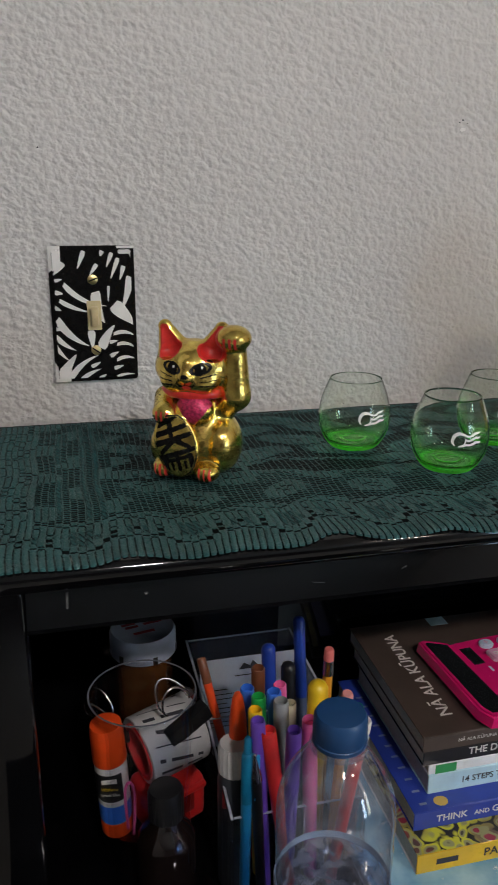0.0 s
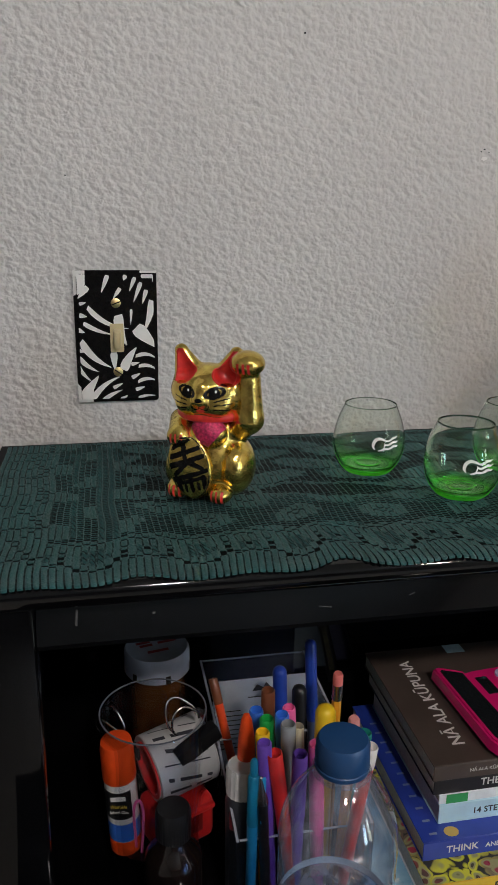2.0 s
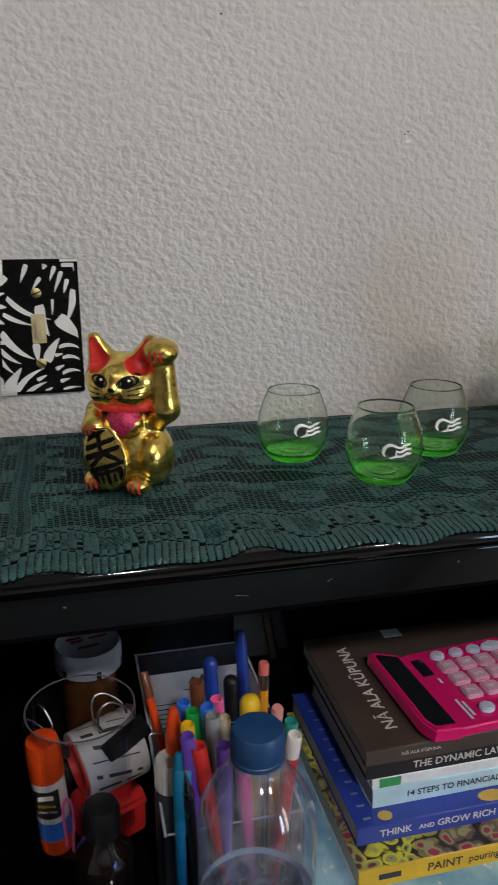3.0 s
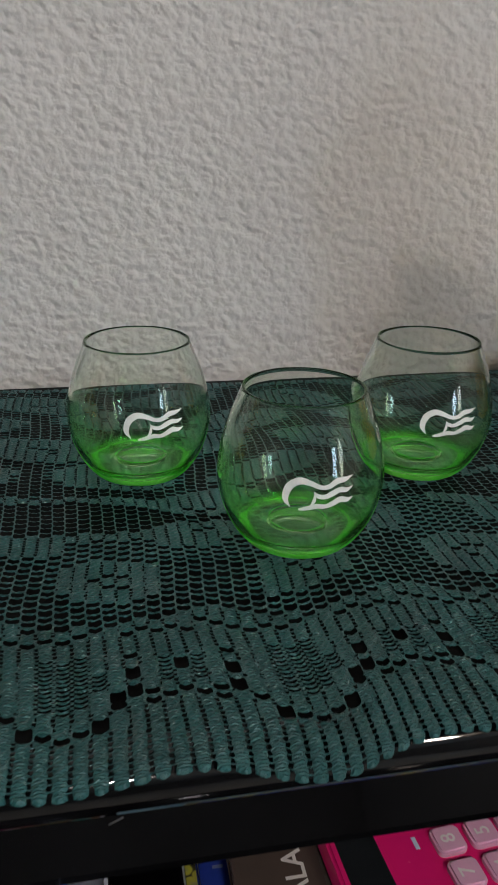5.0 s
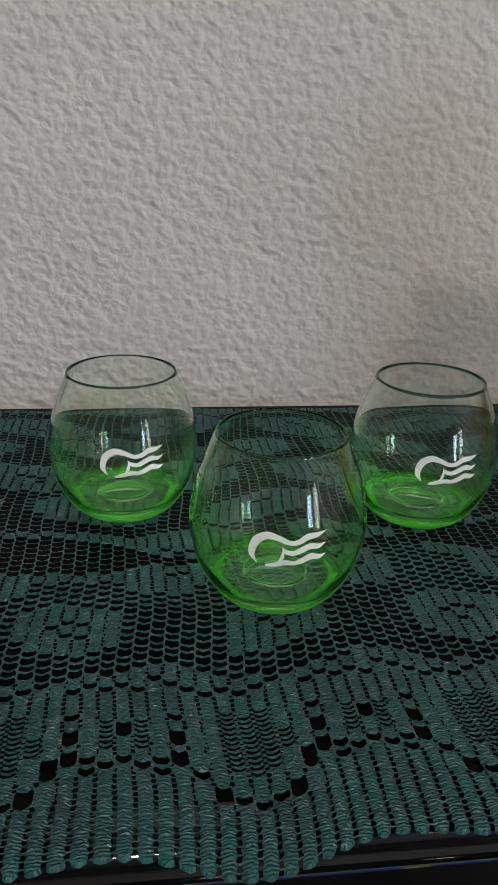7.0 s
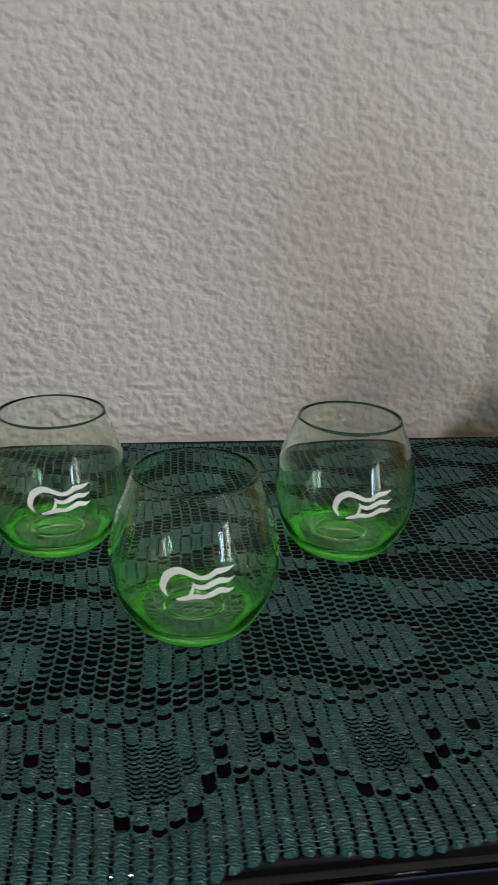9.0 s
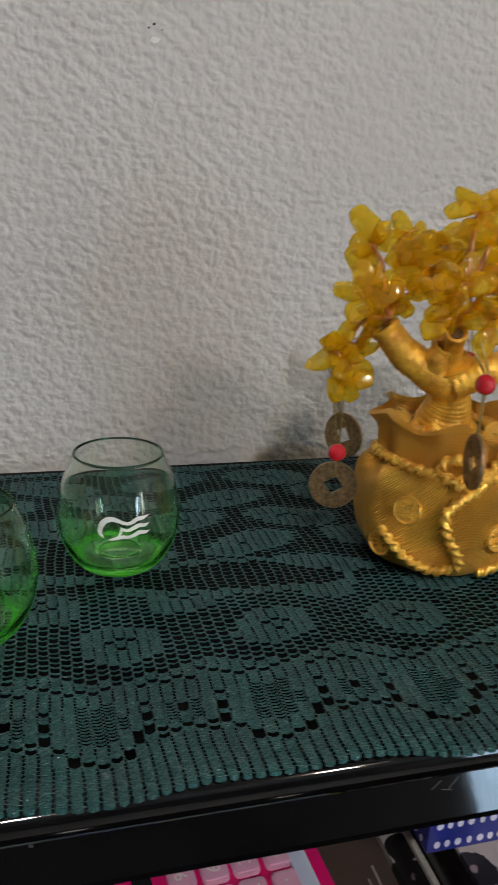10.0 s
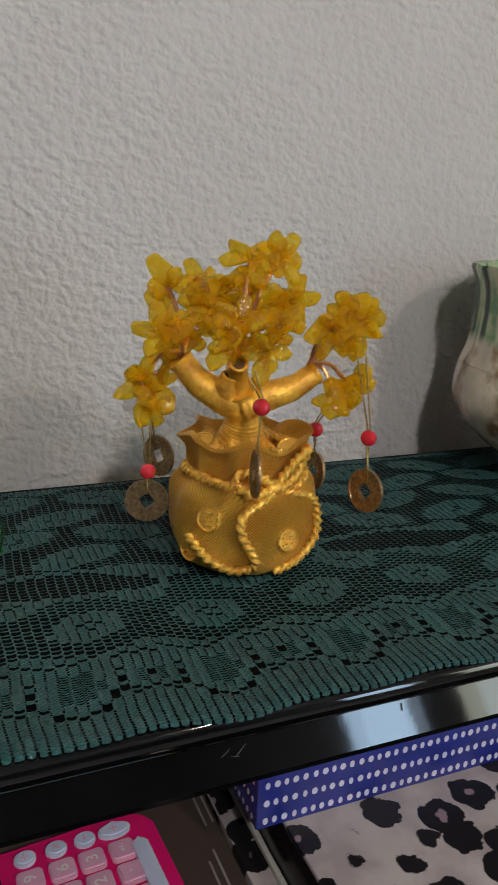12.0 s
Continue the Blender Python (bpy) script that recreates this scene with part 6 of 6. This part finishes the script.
build_pen((0.0375, 0.4, 0.9524), (0.046, 0.412, Z), 0.0051, GREEN_P, WHITE_P, "green capped marker standing in the organiser")
build_pen((0.0465, 0.3933, 0.9595), (0.06, 0.405, Z), 0.0051, BLUE, WHITE_P, "bright blue capped marker standing in the organiser")
build_pen((0.0478, 0.3803, 0.9613), (0.056, 0.392, Z), 0.0052, GREY_P, GREY_P, "grey capped marker standing in the organiser", share=0.5)
build_pen((0.0319, 0.3878, 0.9515), (0.04, 0.402, Z), 0.0049, YELLOW_P, YELLOW_P, "yellow capped marker standing in the organiser")
build_pen((0.0287, 0.368, 0.9584), (0.042, 0.39, Z), 0.0049, PURPLE, PURPLE, "purple capped marker standing in the organiser")
build_pen((0.0351, 0.3652, 0.9518), (0.06, 0.386, Z), 0.0052, RED_P, RED_P, "red capped marker leaning in the organiser", share=0.5)
build_pen((0.0471, 0.4387, 0.9477), (0.052, 0.45, Z), 0.0052, BROWN_P, BROWN_P, "brown capped marker standing in the organiser")
build_pen((0.0347, 0.422, 0.944), (0.042, 0.44, Z), 0.0052, BLUE, BLUE, "dark blue capped marker standing in the organiser")
build_pen((0.062, 0.4654, 0.9482), (0.072, 0.48, Z), 0.0056, NAVY_P, NAVY_P, "glossy navy pen with rounded end", "pen", 0.5, "round")
build_pen((0.0779, 0.463, 0.931), (0.086, 0.48, Z), 0.0059, BLACK_P, BLACK_P, "thick black marker standing in the organiser", end="round")
build_pen((0.0865, 0.4666, 0.9692), (0.094, 0.455, Z), 0.0046, NAVY_P, P("smoke", (0.10, 0.12, 0.18)), "tall blue pen with smoky barrel", "pen", 0.38, "round")
build_pen((0.0878, 0.4, 0.9828), (0.092, 0.418, Z), 0.0036, P("eraser_pink", (0.70, 0.16, 0.14), 0.7), WOOD_P, "yellow pencil with pink eraser", "pencil")
build_pen((0.0858, 0.358, 0.977), (0.093, 0.395, Z), 0.0039, P("eraser_pale", (0.66, 0.26, 0.24), 0.7), WOOD_P, "worn yellow pencil with dull eraser", "pencil")
build_pen((0.0721, 0.3761, 0.9747), (0.082, 0.405, Z), 0.0070, YELLOW_P, YELLOW_P, "yellow highlighter with slanted cap", "highlighter", 0.4, "round")
build_pen((0.0954, 0.35, 0.9605), (0.09, 0.384, Z), 0.0048, WHITE_P, RED_P, "red marker with white end", share=0.1)
build_pen((0.1014, 0.3771, 0.9499), (0.099, 0.396, Z), 0.0048, TEAL_P, TEAL_P, "teal capped marker standing in the organiser")
build_pen((0.0511, 0.36, 0.953), (0.058, 0.388, Z), 0.0051, PURPLE, P("violet", (0.16, 0.08, 0.45)), "violet capped marker standing in the organiser")
build_pen((0.0628, 0.364, 0.956), (0.078, 0.392, Z), 0.0052, PINK_P, PINK_P, "pink highlighter with open cap", "highlighter", 0.5)
build_pen((0.0576, 0.417, 0.947), (0.07, 0.43, Z), 0.0048, PINK_P, RED_P, "pink capped marker standing in the organiser")
build_pen((0.0581, 0.3918, 0.9496), (0.068, 0.415, Z), 0.0041, P("beige", (0.55, 0.48, 0.33)), P("beige", (0.55, 0.48, 0.33)), "beige capped pen standing in the organiser", "pen")
pen = build_pen((0.0228, 0.3704, 0.933), (0.024, 0.383, Z), 0.0041, P("teal_blue", (0.01, 0.20, 0.36)), CYAN_P, "blue ballpoint pen with clicker and clip", "pen", 0.30, "round")
part("clip", box(bmesh.new(), (-0.0016, -0.0012, 0.0), (0.0016, 0.0012, 0.040), 0.0006, pose(0.0062, -0.0035, 0.104)), CYAN_P, pen, "blue pocket clip")
part("clicker", lathe(bmesh.new(), [(0.0026, 0.142), (0.0028, 0.143), (0.0026, 0.155), (0.0014, 0.157), (0.0, 0.1572)], 16), P("teal_blue", (0.01, 0.20, 0.36)), pen)
build_pen((0.0268, 0.3667, 0.9335), (0.038, 0.386, Z), 0.0041, STEEL, BLACK_P, "black ballpoint pen with a pointed steel end", "pen", 0.16, "cone")
build_pen((0.1018, 0.382, 0.927), (0.104, 0.405, Z), 0.0049, P("orange_deep", (0.75, 0.22, 0.02)), P("orange_deep", (0.75, 0.22, 0.02)), "orange capped marker standing in the organiser")


def build_glue_bottle():
    g = thing("glue_bottle", pose(0.0225, 0.4080, Z - 0.004), "small glue bottle with darkened body and white ribbed orange-tipped cap", "bottle")
    # Body coloured near black so it sinks into the tray's darkness.
    part("body", lathe(bmesh.new(), [(0.011, 0), (0.0125, 0.002), (0.0125, 0.095), (0.009, 0.102), (0.0, 0.102)], 24), P("murky", (0.04, 0.045, 0.055)), g)
    part("nozzle", lathe(bmesh.new(), [(0.0066, 0.125), (0.0062, 0.140), (0.0040, 0.156), (0.0022, 0.160), (0.0, 0.1605)], 20, pose(0.004, 0.003, 0, -2, 0, 0)), ORANGE, g, "pointed orange nozzle")
    part("cap", lathe(bmesh.new(), [(0.0118, 0.102), (0.0118, 0.122), (0.0105, 0.125), (0.0, 0.125)], 60, None, lambda a, z, r: r * (1 + 0.03 * math.cos(20 * a))), WHITE_P, g)


build_glue_bottle()


# ---- the shelf: the water bottle ----
def build_bottle():
    PET = clear_plastic("clear_bottle_plastic", (0.90, 0.92, 0.96), 0.04, 0.10, 0.85, 0.16)
    CAP = material("navy_cap_plastic", (0.012, 0.055, 0.16), 0.38, vary=0.06)
    b = thing("water_bottle", pose(0.0566, 0.2955, SHELF), "clear plastic water bottle with a dark blue cap", "bottle")
    prof = [(0.026, 0.0), (0.032, 0.003), (0.0340, 0.010), (0.0340, 0.120), (0.0340, 0.1490), (0.0343, 0.1619), (0.0324, 0.1762), (0.0273, 0.1888), (0.0206, 0.1989), (0.0156, 0.2047), (0.0139, 0.2090), (0.0137, 0.2150)]
    pts = [(p.x, p.z) for p in smooth_path([(r, 0, z) for r, z in prof], 5)]

    def ribs(a, z, r):
        return r * (1 + (0.012 * math.sin(z * 500) if z < 0.035 or 0.118 < z < 0.148 else 0))

    def band(r, z0, z1):
        """An open sleeve round the bottle."""
        bm = lathe(bmesh.new(), [(r - 0.0002, z0), (r, z0 + 0.001), (r, z1 - 0.001), (r - 0.0002, z1)], 56)
        bmesh.ops.delete(bm, geom=[f for f in bm.faces if len(f.verts) > 4], context="FACES_ONLY")
        return bm

    bm = lathe(bmesh.new(), pts, 56, None, ribs)
    bmesh.ops.delete(bm, geom=[f for f in bm.faces if len(f.verts) > 4 and f.calc_center_median().z > 0.1], context="FACES_ONLY")
    part("bottle_wall", bm, PET, b)
    part("neck_ring", lathe(bmesh.new(), [(0.0138, 0.2070), (0.0166, 0.2078), (0.0166, 0.2095), (0.0138, 0.2102)], 40, closed=True), PET, b)
    part("cap", lathe(bmesh.new(), [(0.0149, 0.2106), (0.0152, 0.2111), (0.0152, 0.2132), (0.0147, 0.2137), (0.0151, 0.2144), (0.0148, 0.2268), (0.0135, 0.2291), (0.0, 0.2297)], 96, None, lambda a, z, r: r * (1 + (0.008 * math.cos(48 * a) if 0.2140 < z < 0.227 else 0))), CAP, b, "dark blue ribbed screw cap")
    LABEL = clear_plastic("printed_film", (0.62, 0.70, 0.95), 0.2, 0.05, 0.4, 0.55)
    PALE = P("label_pale", (0.50, 0.62, 0.74))
    lab = part("label", band(0.0347, 0.040, 0.1080), LABEL, b, "blue and violet wrap-round label")
    part("label_edge", band(0.0348, 0.1075, 0.1130), PALE, lab)


build_bottle()


# ---- the shelf: the tumbler and small bottles ----
def build_tumbler():
    t = thing("tumbler", pose(-0.0375, 0.4560, SHELF), "clear round tumbler holding glue, tape and clips", "tumbler")
    prof = [(0.030, 0.0), (0.034, 0.002), (0.0375, 0.03), (0.0400, 0.08), (0.0405, 0.142), (0.0399, 0.1430), (0.0389, 0.142), (0.0384, 0.08), (0.036, 0.036), (0.033, 0.034), (0.001, 0.0335)]
    part("wall", lathe(bmesh.new(), prof, 56), clear_plastic("clear_tumbler", (0.93, 0.94, 0.96), 0.02, 0.04, 0.9), t)
    # Opaque grey ring: the clear rim's dark reflection is put into its colour.
    part("rim", lathe(bmesh.new(), [(0.0394, 0.1432), (0.0404, 0.1432), (0.0404, 0.1439), (0.0394, 0.1439)], 56, closed=True), material("dark_rim_line", (0.13, 0.14, 0.17), 0.12, vary=0.2), t, "thin grey ring for the clear rim's dark line")
    z = SHELF + 0.0345
    g = thing("glue_stick", pose(-0.0610, 0.4440, z, 2, -3, 0), "orange glue stick with black and white label", "glue stick")
    part("base", lathe(bmesh.new(), [(0.0118, 0), (0.0122, 0.001), (0.0122, 0.012), (0.0118, 0.013)], 40), ORANGE, g)
    lab = part("label", lathe(bmesh.new(), [(0.0120, 0.0131), (0.0120, 0.066)], 40), WHITE_P, g, "white label with dark panels")
    for z0, z1, mat, a0, a1 in ((0.0135, 0.030, BLUE, 0, 360), (0.035, 0.060, BLACK_P, -175, -55)):
        bm = bmesh.new()
        rows = [[bm.verts.new((0.01216 * math.cos(radians(a0 + (a1 - a0) * k / 40)), 0.01216 * math.sin(radians(a0 + (a1 - a0) * k / 40)), zz)) for k in range(41)] for zz in (z0, z1)]
        for k in range(40):
            bm.faces.new((rows[0][k], rows[0][k + 1], rows[1][k + 1], rows[1][k]))
        part("label_panel", bm, mat, lab)
    lettering("label_text", "Washable", 0.0042, YELLOW_P, lab, pose(-0.0026, -0.01250, 0.0480, 90, 0, -12), 0.0, 0.75)
    lettering("label_text", "School Glue", 0.0038, WHITE_INK, lab, pose(-0.0026, -0.01250, 0.0428, 90, 0, -12), 0.0, 0.75)
    part("maker_print", bars(bmesh.new(), [(-0.007, 0.004, 0.0)], pose(-0.001, -0.01245, 0.0550, 90, 0, -8), 0.0040), WHITE_INK, lab)
    part("cap", lathe(bmesh.new(), [(0.0124, 0.0662), (0.0127, 0.067), (0.0123, 0.092), (0.0112, 0.0980), (0.0, 0.1000)], 40), ORANGE, g, "smooth orange cap")
    lie = Matrix.Translation((-0.0205, 0.4545, SHELF + 0.1005)) @ Vector((0.93, 0.34, 0.10)).to_track_quat("Z", "Y").to_matrix().to_4x4()
    roll = thing("tape_roll", lie, "white printed tape roll with red core in the tumbler", "tape roll")
    part("tape", lathe(bmesh.new(), [(0.0215, -0.0235), (0.0255, -0.0240), (0.0262, -0.0232), (0.0262, 0.0232), (0.0255, 0.0240), (0.0215, 0.0235)], 56, closed=True), P("printed_tape", (0.52, 0.51, 0.51), 0.35), roll)
    part("core", lathe(bmesh.new(), [(0.0188, -0.0250), (0.0218, -0.0250), (0.0218, 0.0250), (0.0188, 0.0250)], 48, closed=True), RED_P, roll, "red plastic core")
    for k in range(15):
        lean = 0.45 if k % 2 else 0.30
        bm = bmesh.new()
        edges = []
        for q in range(9):
            z, a = -0.018 + 0.0044 * q, radians(24 * k) + lean * q / 8
            edges.append([bm.verts.new((0.02632 * math.cos(a + d), 0.02632 * math.sin(a + d), z)) for d in ((-0.07, 0.05) if k % 3 else (-0.02, 0.02))])
        for q, (one, two) in enumerate(zip(edges, edges[1:])):
            if (3 * q + k) % 5:
                bm.faces.new((one[0], one[1], two[1], two[0]))
        part("maker_print", bm, INK, roll)
    rd = thing("red_dispenser", pose(-0.0215, 0.4470, SHELF + 0.0345, 0, 0, 24), "shiny red plastic dispenser lying in the tumbler", "dispenser")
    bm = box(bmesh.new(), (-0.024, -0.018, 0.0), (0.024, 0.020, 0.038), 0.006, None, 3)
    shell = part("shell", bm, RED_P, rd)
    # Raised plate in darker red; a hollow's shadow is painted on.
    part("painted_hollow", box(bmesh.new(), (-0.010, -0.0186, 0.012), (0.012, -0.0176, 0.028), 0.0004), P("dark_red", (0.22, 0.012, 0.012)), shell)
    part("lip", box(bmesh.new(), (-0.020, -0.0215, 0.030), (0.022, -0.0165, 0.0345), 0.0015), RED_P, shell)

    def clip(m, label):
        c = thing("binder_clip", m, label, "binder clip", "binder clips")
        turn = [(-0.0052, 0), (0.0052, 0), (0.0012, 0.0125), (-0.0012, 0.0125)]
        part("jaw", slab(bmesh.new(), turn, -0.016, 0.016, pose(0, 0, 0, 0, 90, 0) @ pose(0, 0, 0, 0, 0, -90)), BLACK_P, c)
        for s in (-1, 1):
            loop = [(-0.009, 0.0015 * s, 0.0120), (-0.010, 0.004 * s, 0.018), (-0.0055, 0.0065 * s, 0.028), (0, 0.0075 * s, 0.031), (0.0055, 0.0065 * s, 0.028), (0.010, 0.004 * s, 0.018), (0.009, 0.0015 * s, 0.0120)]
            part("wire_handle", tube(bmesh.new(), smooth_path(loop, 7), 0.0008, 8), STEEL, c)

    clip(pose(-0.0085, 0.4375, SHELF + 0.1285, -8, -24, 20) @ Matrix.Scale(1.12, 4), "black binder clip with bright wire handles")
    clip(pose(-0.0640, 0.4700, SHELF + 0.105, 10, -15, -40), "black binder clip lying deep in the tumbler")
    pill = thing("pill_bottle", pose(-0.0285, 0.5360, SHELF), "amber pill bottle with white child-proof cap", "pill bottle")
    AMBER = material("amber_plastic", (0.12, 0.045, 0.014), 0.15, vary=0.3, scale=40, coat=0.4)
    part("body", lathe(bmesh.new(), [(0.022, 0), (0.0235, 0.002), (0.0235, 0.132), (0.021, 0.134)], 36), AMBER, pill)
    cap = part("cap", lathe(bmesh.new(), [(0.0270, 0.128), (0.0278, 0.129), (0.0278, 0.146), (0.0262, 0.1495), (0.0245, 0.1485), (0.0, 0.1490)], 48), P("cap_white", (0.60, 0.66, 0.82)), pill, "white ribbed cap with red print")
    for k in range(6):
        a = radians(60 * k - 75)
        part("cap_notch", box(bmesh.new(), (-0.002, -0.0004, 0.1285), (0.002, 0.0004, 0.1355), 0, pose(0.0279 * math.cos(a), 0.0279 * math.sin(a), 0, 0, 0, 60 * k + 15)), BLACK_P, cap)
    RP = P("red_print", (0.35, 0.03, 0.05))
    part("cap_print", bars(bmesh.new(), [(-0.016, -0.004, 0.008), (-0.014, -0.003, 0.003), (0.002, 0.018, 0.004), (-0.010, 0.008, -0.008)], pose(0, 0, 0.1490, 0, 0, 12), 0.0035), RP, cap)
    dark = thing("dropper_bottle", pose(-0.0280, 0.4070, SHELF), "small dark amber glass bottle with black ribbed cap", "bottle")
    BROWN_GLASS = material("dark_brown_glass", (0.010, 0.006, 0.005), 0.05, vary=0.2, coat=0.5)
    pts = [(p.x, p.z) for p in smooth_path([(0.0195, 0, 0), (0.0215, 0, 0.003), (0.0215, 0, 0.047), (0.0195, 0, 0.058), (0.0125, 0, 0.067), (0.0102, 0, 0.072)], 5)]
    part("body", lathe(bmesh.new(), pts, 40), BROWN_GLASS, dark)
    part("cap", lathe(bmesh.new(), [(0.0122, 0.0725), (0.0128, 0.0730), (0.0128, 0.0930), (0.0114, 0.0965), (0.0, 0.0970)], 96, None, lambda a, z, r: r * (1 + (0.02 * math.cos(36 * a) if 0.0725 < z < 0.094 else 0))), BLACK_P, dark, "black ribbed cap")
    px = thing("paper_clip", pose(-0.0500, 0.4330, SHELF + 0.0345), "pink coated paper clip standing in the tumbler", "paper clip")
    part("wire", tube(bmesh.new(), smooth_path([(0, 0, 0), (0.002, 0.0, 0.035), (-0.001, 0, 0.048), (-0.005, 0, 0.040), (-0.004, 0, 0.006)], 8), 0.0011, 8), PINK_P, px)


build_tumbler()
